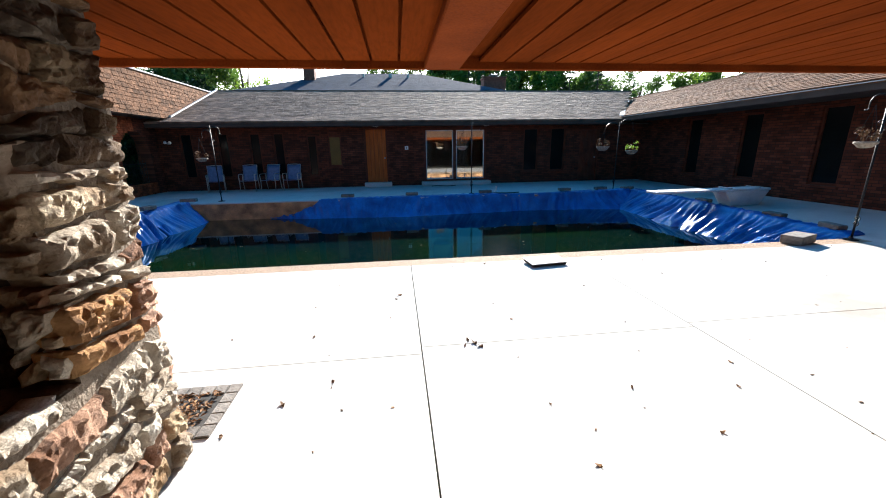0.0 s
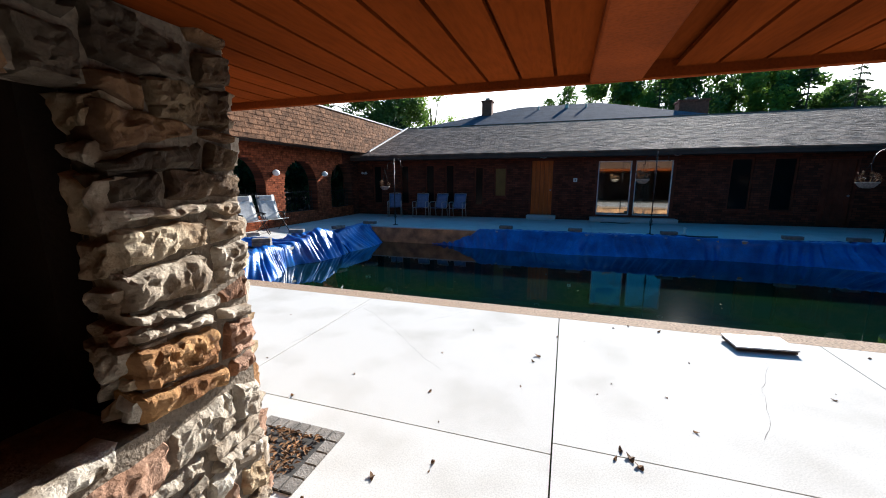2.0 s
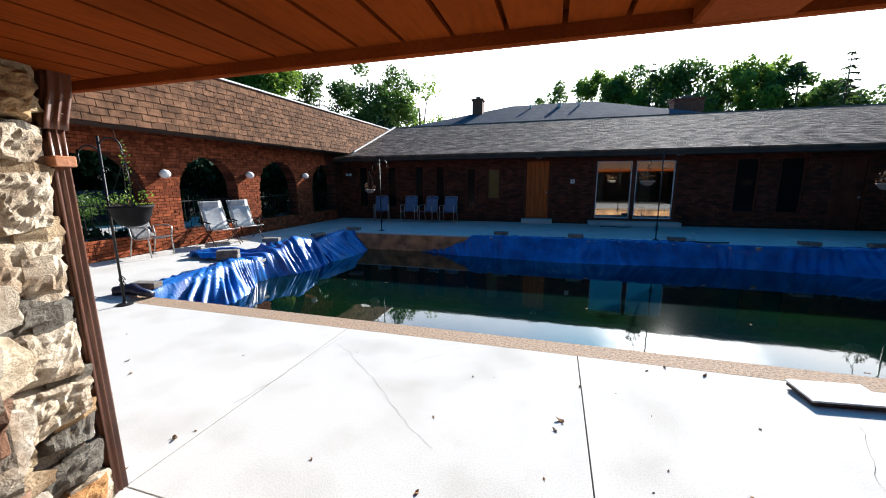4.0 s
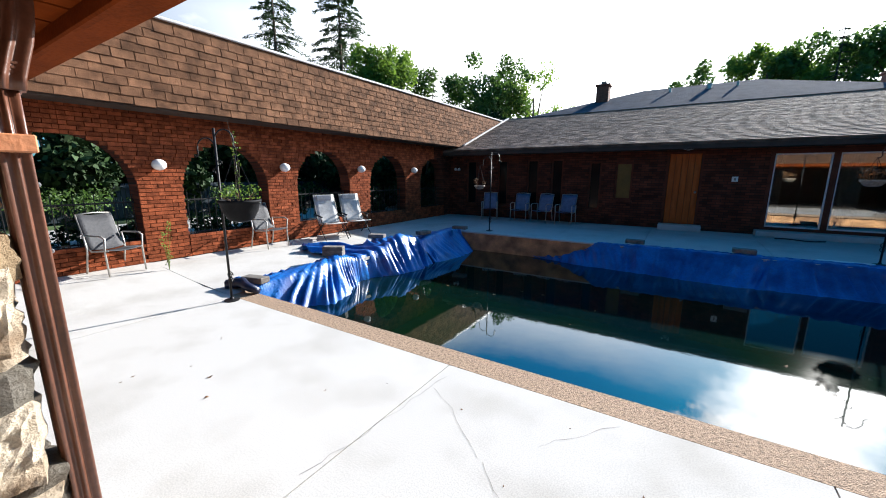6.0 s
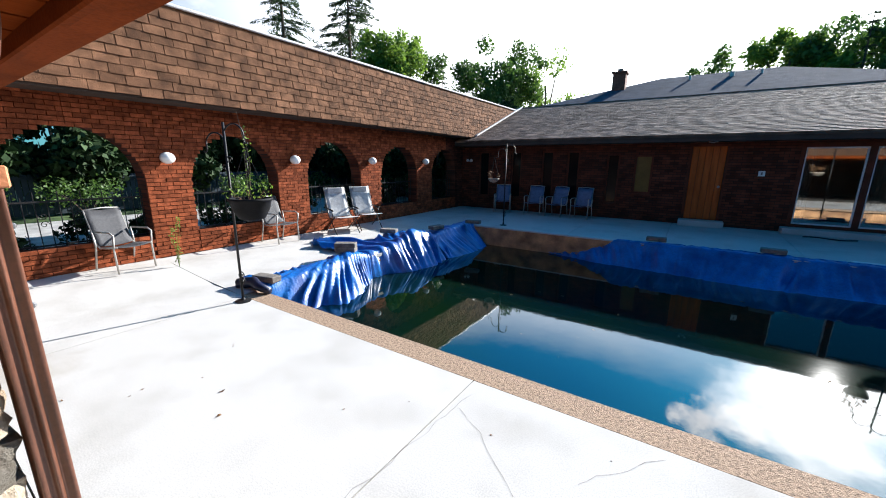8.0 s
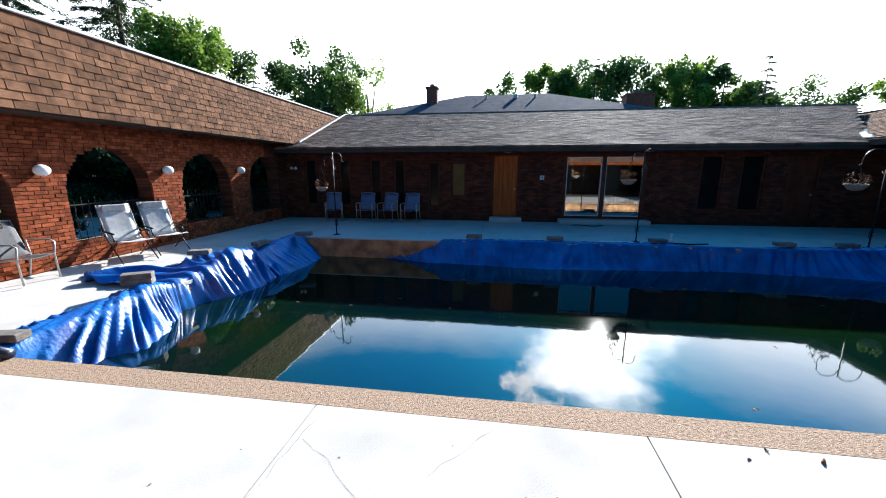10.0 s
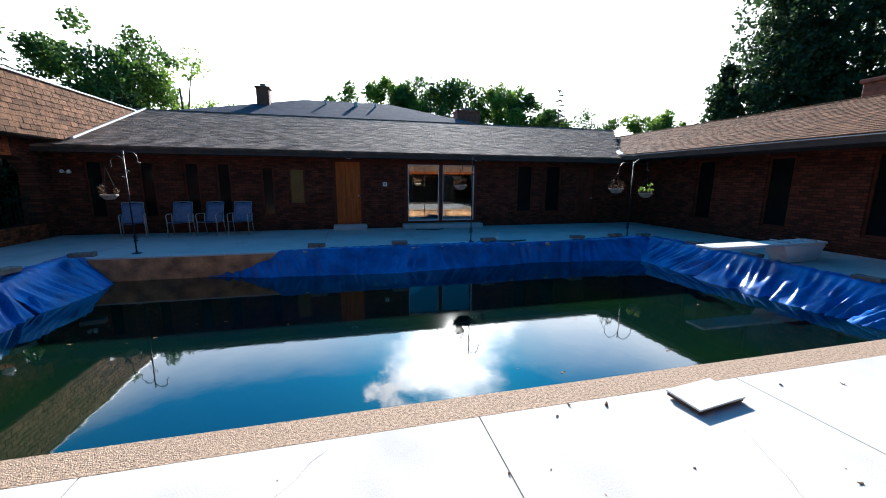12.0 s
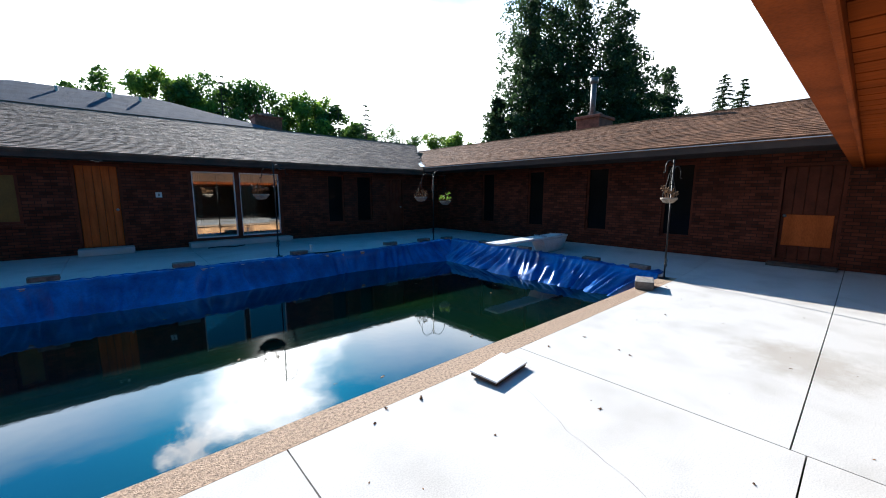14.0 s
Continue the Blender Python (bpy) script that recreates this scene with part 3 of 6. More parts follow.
def window_unit(i, along, face, a0, a1, z0, z1, sign, pane=None, label="tall narrow dark window in a red-brown frame"):
    """A tall narrow window: sunk frame, dark pane, sill. sign: the way into the building."""
    w = thing("window_%d" % i, label, "window", "tall windows", "structure")
    d0, d1 = sorted((face + sign * 0.05, face + sign * 0.13))
    bm = bmesh.new()
    for u0, u1, w0, w1 in ((a0, a0 + 0.06, z0, z1), (a1 - 0.06, a1, z0, z1), (a0 + 0.06, a1 - 0.06, z1 - 0.06, z1), (a0 + 0.06, a1 - 0.06, z0, z0 + 0.06)):
        box(bm, *((u0, u1, d0, d1) if along == "x" else (d0, d1, u0, u1)), w0, w1)
    part("window_frame", bm, M_TRIM, w)
    e0, e1 = sorted((face + sign * 0.09, face + sign * 0.1))
    bm = bmesh.new()
    box(bm, *((a0 + 0.055, a1 - 0.055, e0, e1) if along == "x" else (e0, e1, a0 + 0.055, a1 - 0.055)), z0 + 0.055, z1 - 0.055)
    part("pane", bm, pane or M_BLACKGLASS, w)
    s0, s1 = sorted((face - sign * 0.04, face + sign * 0.05))
    bm = bmesh.new()
    box(bm, *((a0 - 0.04, a1 + 0.04, s0, s1) if along == "x" else (s0, s1, a0 - 0.04, a1 + 0.04)), z0 - 0.06, z0 - 0.002)
    bevel(bm, 0.008, 1)
    part("window_sill", bm, M_TRIM, w)


for i, (a, b, c, d) in enumerate(FWIN):
    window_unit(i + 1, "x", WY1, a, b, c, d, 1)


window_unit(12, "x", WY1, *FAMBER, 1, M_AMBER, "short window with a drawn amber blind")


def plank_door(name, along, face, a0, a1, z0, z1, sign, label, mat_d):
    d = thing(name, label, "door", kind="structure")
    d0, d1 = sorted((face + sign * 0.06, face + sign * 0.11))
    n = 5
    w = (a1 - a0 - 0.12) / n
    for k in range(n):
        u0, u1 = a0 + 0.06 + k * w + 0.004, a0 + 0.06 + (k + 1) * w - 0.004
        bm = bmesh.new()
        box(bm, *((u0, u1, d0, d1) if along == "x" else (d0, d1, u0, u1)), z0, z1 - 0.06)
        bevel(bm, 0.006, 1)
        part("board", bm, mat_d, d)
    k0, k1 = sorted((face + sign * 0.115, face + sign * 0.13))
    bm = bmesh.new()
    box(bm, *((a0 + 0.055, a1 - 0.055, k0, k1) if along == "x" else (k0, k1, a0 + 0.055, a1 - 0.055)), z0, z1 - 0.055)
    part("backing", bm, M_DARKWOOD, d)
    q0, q1 = sorted((face - sign * 0.01, face + sign * 0.14))
    bm = bmesh.new()
    for u0, u1, w0, w1 in ((a0, a0 + 0.055, z0, z1), (a1 - 0.055, a1, z0, z1), (a0 + 0.055, a1 - 0.055, z1 - 0.055, z1)):
        box(bm, *((u0, u1, q0, q1) if along == "x" else (q0, q1, u0, u1)), w0, w1)
    part("door_frame", bm, M_TRIM, d)
    h = (a1 - 0.13) if along == "x" else (a1 - 0.13)
    p = (h, face + sign * 0.03, z0 + 0.95) if along == "x" else (face + sign * 0.03, h, z0 + 0.95)
    bm = bmesh.new()
    bmesh.ops.create_uvsphere(bm, u_segments=10, v_segments=8, radius=0.035, matrix=Matrix.Translation(p))
    part("door_handle", bm, M_GREYMETAL, d, "metal knob", True)
    return d


plank_door("door_1", "x", WY1, *FDOOR, 1, "closed orange-brown wooden plank door above a concrete step", M_DOOR)
plank_door("door_2", "x", WY1, *FDOOR2, 1, "dark red-brown wooden door in the shaded corner", M_TRIM)

# sliding door: frame, two panes, pale curtain and room behind
sd = thing("door_3", "wide sliding glass door with a wooden frame and pale curtains", "sliding door", kind="structure")
a0, a1, z0, z1 = FSLIDE
bm = bmesh.new()
for u0, u1, w0, w1 in ((a0, a0 + 0.09, z0, z1), (a1 - 0.09, a1, z0, z1), (a0 + 0.09, a1 - 0.09, z1 - 0.1, z1), (a0 + 0.09, a1 - 0.09, z0, z0 + 0.08), (2.68, 2.8, z0 + 0.08, z1 - 0.1)):
    box(bm, u0, u1, WY1 - 0.02, WY1 + 0.12, w0, w1)
part("door_frame", bm, M_TRIM, sd)
for u0, u1 in ((a0 + 0.09, 2.68), (2.8, a1 - 0.09)):
    bm = bmesh.new()
    for q in ((u0, u0 + 0.035, z0 + 0.08, z1 - 0.1), (u1 - 0.035, u1, z0 + 0.08, z1 - 0.1), (u0 + 0.035, u1 - 0.035, z1 - 0.135, z1 - 0.1), (u0 + 0.035, u1 - 0.035, z0 + 0.08, z0 + 0.115)):
        box(bm, q[0], q[1], WY1 + 0.03, WY1 + 0.07, q[2], q[3])
    part("sash", bm, M_WHITE, sd)
    g_ob = part("pane", bbox(u0 + 0.03, u1 - 0.03, WY1 + 0.046, WY1 + 0.054, z0 + 0.11, z1 - 0.13), M_GLASS, sd)
    g_ob.visible_shadow = False
for k, (u0, u1) in enumerate(((a0 + 0.12, a0 + 0.34), (2.86, 3.32))):
    m_ = 14
    bm = bmesh.new()
    vs = []
    for i in range(m_ + 1):
        x = u0 + (u1 - u0) * i / m_
        y = WY1 + 0.2 + 0.03 * math.sin(i * 2.2)
        vs.append((bm.verts.new((x, y, z0 + 0.06)), bm.verts.new((x, y, z1 - 0.12))))
    for p, q in zip(vs, vs[1:]):
        bm.faces.new((p[0], q[0], q[1], p[1]))
    tagged(part("curtain", bm, M_SLINGW, None, "", True), "pale curtain hanging behind the sliding glass", "curtain", "door curtains")
# room behind the glass
bm = bmesh.new()
box(bm, 0.9, 4.6, WY1 + 3.2, WY1 + 3.3, 0.1, 2.6)
box(bm, 0.8, 0.9, WY1 + 0.3, WY1 + 3.3, 0.1, 2.6)
box(bm, 4.6, 4.7, WY1 + 0.3, WY1 + 3.3, 0.1, 2.6)
box(bm, 0.9, 4.6, WY1 + 0.3, WY1 + 3.2, 0.2, 0.3)
box(bm, 0.9, 4.6, WY1 + 0.3, WY1 + 3.2, 2.5, 2.6)
setting("wall_room", bm, M_PLASTER, "pale plastered room behind the sliding door", "wall")

for nm, q, lab in (("doorstep", (-0.95, 0.13, WY1 - 0.42, WY1, gz(0, 15.8), 0.32), "low concrete step under the orange door"), ("doorstep", (1.35, 4.2, WY1 - 0.42, WY1, gz(0, 15.8), 0.30), "long low concrete step under the sliding door")):
    tagged(part(nm, bbox(*q, 0.015, 2), M_DECK), lab, "step", "", "structure")


# shingled roof faces: courses of single tabs on a sloping plane
def shingle_face(ob_parent, origin, along, up, length, rise, tab, expo, material, clip=None, limit=0, name="shingle", jitter=0.006, lap=0.05):
    """Tabs laid in courses from the eave up. clip(u, v) says whether a tab at u along and v up belongs to the face."""
    along, up = Vector(along).normalized(), Vector(up).normalized()
    nrm = along.cross(up).normalized()
    if nrm.z < 0:
        nrm = -nrm
    rest = ([], [])
    bmT = bmesh.new()
    v8 = box(bmT, 0.004, tab - 0.005, 0, expo + lap, 0, 0.013)
    for v in v8:
        if v.co.y < 0.01 and v.co.z > 0:
            v.co.z = 0.021
    me = mesh_of(name, bmT, material)
    basis = Matrix((along, up, nrm)).transposed().to_4x4()
    rng = random.Random(7)
    count = 0
    rows = int(rise / expo) + 1
    for r in range(rows):
        off = (r % 2) * tab * 0.5 + rng.uniform(-0.05, 0.05)
        u = -off
        while u < length:
            v = r * expo
            if u >= -0.001 and (clip is None or clip(u + tab / 2, v)):
                p = Vector(origin) + along * u + up * (v + rng.uniform(-jitter, jitter)) + nrm * (0.004 + rng.uniform(0, 0.003))
                m = Matrix.Translation(p) @ basis @ Matrix.Rotation(rng.uniform(-0.016, 0.016), 4, 'Z') @ Matrix.Rotation(rng.uniform(-0.05, 0.0), 4, 'X')
                if count < limit:
                    piece(name, me, ob_parent, m)
                    count += 1
                else:
                    k = len(rest[0])
                    rest[0].extend((m @ w.co)[:] for w in me.vertices)
                    rest[1].extend(tuple(k + i for i in f.vertices) for f in me.polygons)
            u += tab
    if rest[0]:
        mr = bpy.data.meshes.new(name)
        mr.from_pydata(rest[0], [], rest[1])
        mr.materials.append(material)
        ob = new(name + "_courses", mr)
        ob.parent = ob_parent
        tagged(ob, kind="stuff")


def roof_slab(bm, pts, thick):
    top = [bm.verts.new(p) for p in pts]
    bot = [bm.verts.new((p[0], p[1], p[2] - thick)) for p in pts]
    bm.faces.new(top)
    bm.faces.new(bot[::-1])
    n_ = len(pts)
    for i in range(n_):
        bm.faces.new((top[i], bot[i], bot[(i + 1) % n_], top[(i + 1) % n_]))


FE_Y, FE_Z, FR_Y, FR_Z = 15.45, 2.66, 20.5, 4.40
RE_X, RE_Z, RR_X, RR_Z = 9.6, 2.77, 13.0, 4.02
fs = (FR_Z - FE_Z) / (FR_Y - FE_Y)
rs = (RR_Z - RE_Z) / (RR_X - RE_X)
far_roof = thing("roof_north", "low grey-brown shingled roof over the brick wing", "roof", kind="structure")
bm = bmesh.new()
roof_slab(bm, [(-9.6, FE_Y, FE_Z), (RE_X, FE_Y, FE_Z), (RR_X, FR_Y, FR_Z), (-9.6, FR_Y, FR_Z)], 0.05)
roof_slab(bm, [(-9.6, FR_Y, FR_Z), (RR_X, FR_Y, FR_Z), (RR_X, 24.2, 3.1), (-9.6, 24.2, 3.1)], 0.05)
part("roof_deck", bm, M_SHINGLEG, far_roof)
L = RE_X + 8.4
shingle_face(far_roof, (-8.4, FE_Y - 0.02, FE_Z), (1, 0, 0), (0, 1, fs), L + 3.6, math.hypot(FR_Y - FE_Y, FR_Z - FE_Z) - 0.1, 0.30, 0.125, M_SHINGLEG, clip=lambda u, v: u < L + v / math.hypot(1, fs) * (RR_X - RE_X) / (FR_Y - FE_Y), limit=0, name="shingle")
part("ridge_cap", bbox(-9.6, RR_X, FR_Y - 0.1, FR_Y + 0.1, FR_Z - 0.02, FR_Z + 0.03, 0.012, 1), M_SHINGLEG, far_roof)
part("fascia", bbox(-9.0, RE_X + 0.1, FE_Y, FE_Y + 0.03, FE_Z - 0.17, FE_Z - 0.052), M_DARKWOOD, far_roof)
part("drip_edge", bbox(-8.0, RE_X, FE_Y - 0.03, FE_Y - 0.001, FE_Z - 0.055, FE_Z - 0.015), M_SHINGLEG, far_roof)
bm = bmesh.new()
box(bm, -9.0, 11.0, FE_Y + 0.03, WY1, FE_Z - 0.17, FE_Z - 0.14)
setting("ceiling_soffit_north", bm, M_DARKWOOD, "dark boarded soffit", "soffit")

right_roof = thing("roof_east", "low brown shingled roof with a pale valley strip", "roof", kind="structure")
bm = bmesh.new()
roof_slab(bm, [(RE_X, 1.0, RE_Z), (RE_X, FE_Y, RE_Z), (RR_X, FR_Y, RR_Z), (RR_X, 1.0, RR_Z)], 0.05)
roof_slab(bm, [(RR_X, 1.0, RR_Z), (RR_X, FR_Y, RR_Z), (16.8, FR_Y, RE_Z), (16.8, 1.0, RE_Z)], 0.05)
part("roof_deck", bm, M_SHINGLE, right_roof)
shingle_face(right_roof, (RE_X - 0.02, 1.0, RE_Z), (0, 1, 0), (1, 0, rs), 18.0, math.hypot(RR_X - RE_X, RR_Z - RE_Z) - 0.1, 0.32, 0.15, M_SHINGLE, clip=lambda u, v: u + 1.0 < FE_Y + v / math.hypot(1, rs) * (FR_Y - FE_Y) / (RR_X - RE_X), limit=0, name="shingle")
part("ridge_cap", bbox(RR_X - 0.1, RR_X + 0.1, 1.0, FR_Y, RR_Z - 0.02, RR_Z + 0.03, 0.012, 1), M_SHINGLE, right_roof)
part("fascia", bbox(RE_X, RE_X + 0.03, 1.0, FE_Y, RE_Z - 0.18, RE_Z - 0.052), M_DARKWOOD, right_roof)
part("drip_edge", bbox(RE_X - 0.035, RE_X - 0.002, 1.0, FE_Y, RE_Z - 0.030, RE_Z - 0.012), M_FLASH, right_roof)
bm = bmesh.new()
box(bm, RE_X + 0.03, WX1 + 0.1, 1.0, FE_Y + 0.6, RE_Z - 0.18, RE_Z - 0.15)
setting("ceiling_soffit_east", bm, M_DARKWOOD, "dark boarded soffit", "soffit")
# valley strip
bm = bmesh.new()
a_ = Vector((RE_X, FE_Y, RE_Z + 0.03))
b_ = Vector((RR_X - 0.4, FR_Y - 0.4, RR_Z - 0.13))
s_ = Vector((0.09, -0.09, 0))
vs = [bm.verts.new(p) for p in (a_ - s_, a_ + s_, b_ + s_, b_ - s_)]
bm.faces.new(vs)
ext = bmesh.ops.extrude_face_region(bm, geom=bm.faces[:])
for v in (q for q in ext["geom"] if isinstance(q, bmesh.types.BMVert)):
    v.co.z += 0.012
part("valley_flashing", bm, M_FLASH, right_roof, "pale metal valley strip")

# right wall
RWIN = [(12.7, 13.35, 0.58, 2.5), (10.48, 11.15, 0.58, 2.5), (8.25, 8.95, 0.58, 2.5), (6.05, 6.78, 0.58, 2.5)]
RDOOR = (3.4, 4.42, 0.28, 2.35)
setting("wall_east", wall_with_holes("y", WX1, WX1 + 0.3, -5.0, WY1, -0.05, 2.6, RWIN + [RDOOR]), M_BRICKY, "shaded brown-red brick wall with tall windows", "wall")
for i, (a, b, c, d) in enumerate(RWIN):
    window_unit(i + 8, "y", WX1, a, b, c, d, 1)
rd = plank_door("door_4", "y", WX1, *RDOOR, 1, "dark brown door with a paler lower panel", M_TRIM)
part("kick_panel", bbox(WX1 + 0.035, WX1 + 0.058, 3.52, 4.3, 0.58, 1.26, 0.004, 1), M_DOOR, rd, "paler orange-brown panel")
tagged(part("doorstep", bbox(WX1 - 0.3, WX1, 3.35, 4.47, 0.1, 0.2, 0.012, 2), M_PORCHFLOOR), "low dark step at the side door", "step", "", "structure")

# ---- arcade on the left ----
ARC_C = [4.60, 7.06, 9.59, 12.17]
ARC_R, ARC_S, SILL = 0.87, 1.51, 0.54


def arcade():
    bm = bmesh.new()
    y0, y1, z1 = -5.0, WY1, 2.9
    arches = [(c - ARC_R, c + ARC_R) for c in ARC_C] + [(13.9, 15.5)]
    xb = WX0 - 0.36
    cur = y0
    n_ = 18
    for a, b in arches:
        box(bm, xb, WX0, cur, a, -0.05, z1)
        box(bm, xb, WX0, a, b, -0.05, SILL)
        c, r = (a + b) / 2, (b - a) / 2
        pts = [(c - r * math.cos(math.pi * k / n_), ARC_S + ARC_R * math.sin(math.pi * k / n_)) for k in range(n_ + 1)]
        for (p0, q0), (p1, q1) in zip(pts, pts[1:]):
            vs = [bm.verts.new(p) for p in ((xb, p0, q0), (xb, p1, q1), (xb, p1, z1), (xb, p0, z1), (WX0, p0, q0), (WX0, p1, q1), (WX0, p1, z1), (WX0, p0, z1))]
            for f in ((0, 1, 2, 3), (7, 6, 5, 4), (0, 4, 5, 1), (3, 2, 6, 7)):
                bm.faces.new([vs[i] for i in f])
        cur = b
    box(bm, xb, WX0, cur, y1, -0.05, z1)
    return bm


wall_w = setting("wall_west", arcade(), M_BRICKY, "red brick arcade wall with round arches", "arcade")

# mansard face over the arcade
ME_X, ME_Z, MT_X, MT_Z = -7.92, 2.85, -8.05, 4.25
mansard = thing("roof_west", "steep brown shingled mansard with a pale metal cap", "roof", kind="structure")
bm = bmesh.new()
vs = [bm.verts.new(p) for p in ((ME_X, -5, ME_Z), (ME_X, FR_Y, ME_Z), (MT_X, FR_Y, MT_Z), (MT_X, -5, MT_Z), (ME_X - 0.3, -5, ME_Z), (ME_X - 0.3, FR_Y, ME_Z), (MT_X - 0.3, FR_Y, MT_Z), (MT_X - 0.3, -5, MT_Z))]
for f in ((0, 1, 2, 3), (7, 6, 5, 4), (0, 4, 5, 1), (3, 2, 6, 7), (0, 3, 7, 4), (1, 5, 6, 2)):
    bm.faces.new([vs[i] for i in f])
part("roof_deck", bm, M_SHINGLE, mansard)
part("metal_cap", bbox(MT_X - 0.34, MT_X + 0.05, -5, FR_Y + 0.1, MT_Z, MT_Z + 0.05, 0.01, 1), M_FLASH, mansard, "pale metal cap")
bm = bmesh.new()
box(bm, -11.6, MT_X - 0.34, -5, FR_Y, MT_Z - 0.06, MT_Z - 0.01)
part("flat_roof", bm, M_SHINGLEG, mansard)
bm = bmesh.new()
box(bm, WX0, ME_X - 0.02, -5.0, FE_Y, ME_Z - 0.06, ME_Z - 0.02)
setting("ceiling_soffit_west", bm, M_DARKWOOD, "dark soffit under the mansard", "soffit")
# pale strip where the mansard meets the far roof
bm = bmesh.new()
a_, b_ = Vector((ME_X + 0.03, FE_Y + 0.5, FE_Z + 0.25)), Vector((MT_X + 0.08, FR_Y - 0.05, FR_Z + 0.06))
vs = [bm.verts.new(p) for p in (a_, a_ + Vector((0.09, 0, 0.02)), b_ + Vector((0.09, 0, 0.02)), b_, a_ - Vector((0, 0, 0.05)), a_ + Vector((0.09, 0, -0.04)), b_ + Vector((0.09, 0, -0.04)), b_ - Vector((0, 0, 0.05)))]
for f in ((0, 1, 2, 3), (7, 6, 5, 4), (0, 4, 5, 1), (3, 2, 6, 7), (0, 3, 7, 4), (1, 5, 6, 2)):
    bm.faces.new([vs[i] for i in f])
part("flashing", bm, M_FLASH, mansard, "pale metal strip")

# ---- porch where the walk begins ----
porch = thing("roof_south", "porch roof edge with brown fascia and gutter", "roof", kind="structure")
part("fascia", bbox(-9.0, WX1, EY - 0.16, EY - 0.13, EZ - 0.05, EZ + 0.2, 0.006, 1), M_FASCIA, porch, "orange-brown fascia board")
bm = bmesh.new()
prof = [(0.0, 0.08), (0.0, 0.2), (0.02, 0.2), (0.02, 0.1), (0.135, 0.1), (0.155, 0.2), (0.17, 0.2), (0.15, 0.08)]
ends = []
for x in (-9.0, WX1):
    ends.append([bm.verts.new((x, EY - 0.128 + p, EZ - 0.06 + q)) for p, q in prof])
for k in range(len(prof)):
    bm.faces.new((ends[0][k], ends[0][(k + 1) % len(prof)], ends[1][(k + 1) % len(prof)], ends[1][k]))
part("gutter", bm, M_FASCIA, porch, "orange-brown metal gutter")
bm = bmesh.new()
roof_slab(bm, [(-9.2, EY - 0.03, EZ + 0.2), (WX1 + 0.2, EY - 0.03, EZ + 0.2), (WX1 + 0.2, -6, EZ + 3.0), (-9.2, -6, EZ + 3.0)], 0.04)
part("roof_deck", bm, M_SHINGLE, porch)
# boarded ceiling, one mesh
bm = bmesh.new()
x, k = -9.0, 0
while x < WX1:
    if not (0.405 < x < 0.82):
        box(bm, x + 0.009, x + 0.179, -5.0, EY - 0.162, EZ + 0.0, EZ + 0.02)
    x += 0.188
box(bm, -9.0, WX1, -5.0, EY - 0.162, EZ + 0.04, EZ + 0.06)
setting("ceiling_porch", bm, M_SOFFIT, "orange-brown boarded porch ceiling", "ceiling")
tagged(part("beam", bbox(0.575, 0.83, -5.0, EY - 0.163, EZ - 0.05, EZ + 0.038, 0.008, 1), M_FASCIA), "brown boxed beam across the porch ceiling", "beam", "", "structure")
bm = bmesh.new()
box(bm, -9.3, WX1 + 0.3, -5.3, -5.0, -0.05, EZ + 0.1)
setting("wall_south", bm, M_BRICKX, "shaded brick back wall of the porch", "wall")


# rough stones on the faces of a core
def stone_block(rng, corners, cu, cz, out):
    """One split stone: an uneven four-cornered face with rough relief, standing out of the mortar towards -y."""
    bm = bmesh.new()
    wide = max(abs(corners[1][0] - corners[0][0]), 0.08)
    high = max(abs(corners[3][1] - corners[0][1]), 0.08)
    na, nb = max(5, min(22, int(wide / 0.016))), max(5, min(18, int(high / 0.016)))
    sd = Vector((rng.uniform(0, 50), rng.uniform(0, 50), rng.uniform(0, 50)))
    tilt, lean = rng.uniform(-0.08, 0.14), rng.uniform(-0.03, 0.13)
    rough = rng.uniform(0.7, 1.5)
    grid = []
    for a in range(na + 1):
        s = a / na
        col = []
        for b in range(nb + 1):
            t = b / nb
            u = (corners[0][0] * (1 - s) + corners[1][0] * s) * (1 - t) + (corners[3][0] * (1 - s) + corners[2][0] * s) * t - cu
            z = (corners[0][1] * (1 - s) + corners[1][1] * s) * (1 - t) + (corners[3][1] * (1 - s) + corners[2][1] * s) * t - cz
            p = Vector((u, 0, z)) + sd
            e = min(s, 1 - s) * wide
            e = min(e, min(t, 1 - t) * high)
            d = out * (1 - math.exp(-e / 0.012)) - tilt * z * 0.7 - lean * u
            d += rough * (0.016 * noise.noise(p * 7) + 0.013 * abs(noise.noise(p * 15)) + 0.020 * noise.noise(p * 26) + 0.010 * noise.noise(p * 45))
            if e < 0.001:
                d = -0.012
            w = noise.noise_vector(p * 14) * 0.016
            col.append(bm.verts.new((u + w.x, -max(d, -0.012), z + w.z)))
        grid.append(col)
    for a in range(na):
        for b in range(nb):
            bm.faces.new((grid[a][b], grid[a + 1][b], grid[a + 1][b + 1], grid[a][b + 1]))
    rim = [grid[a][0] for a in range(na)] + [grid[na][b] for b in range(nb)] + [grid[a][nb] for a in range(na, 0, -1)] + [grid[0][b] for b in range(nb, 0, -1)]
    back = [bm.verts.new((v.co.x * 0.96, 0.12, v.co.z * 0.96)) for v in rim]
    for k in range(len(rim)):
        n_ = (k + 1) % len(rim)
        bm.faces.new((rim[n_], rim[k], back[k], back[n_]))
    bm.faces.new(back)
    bmesh.ops.recalc_face_normals(bm, faces=bm.faces[:])
    return bm


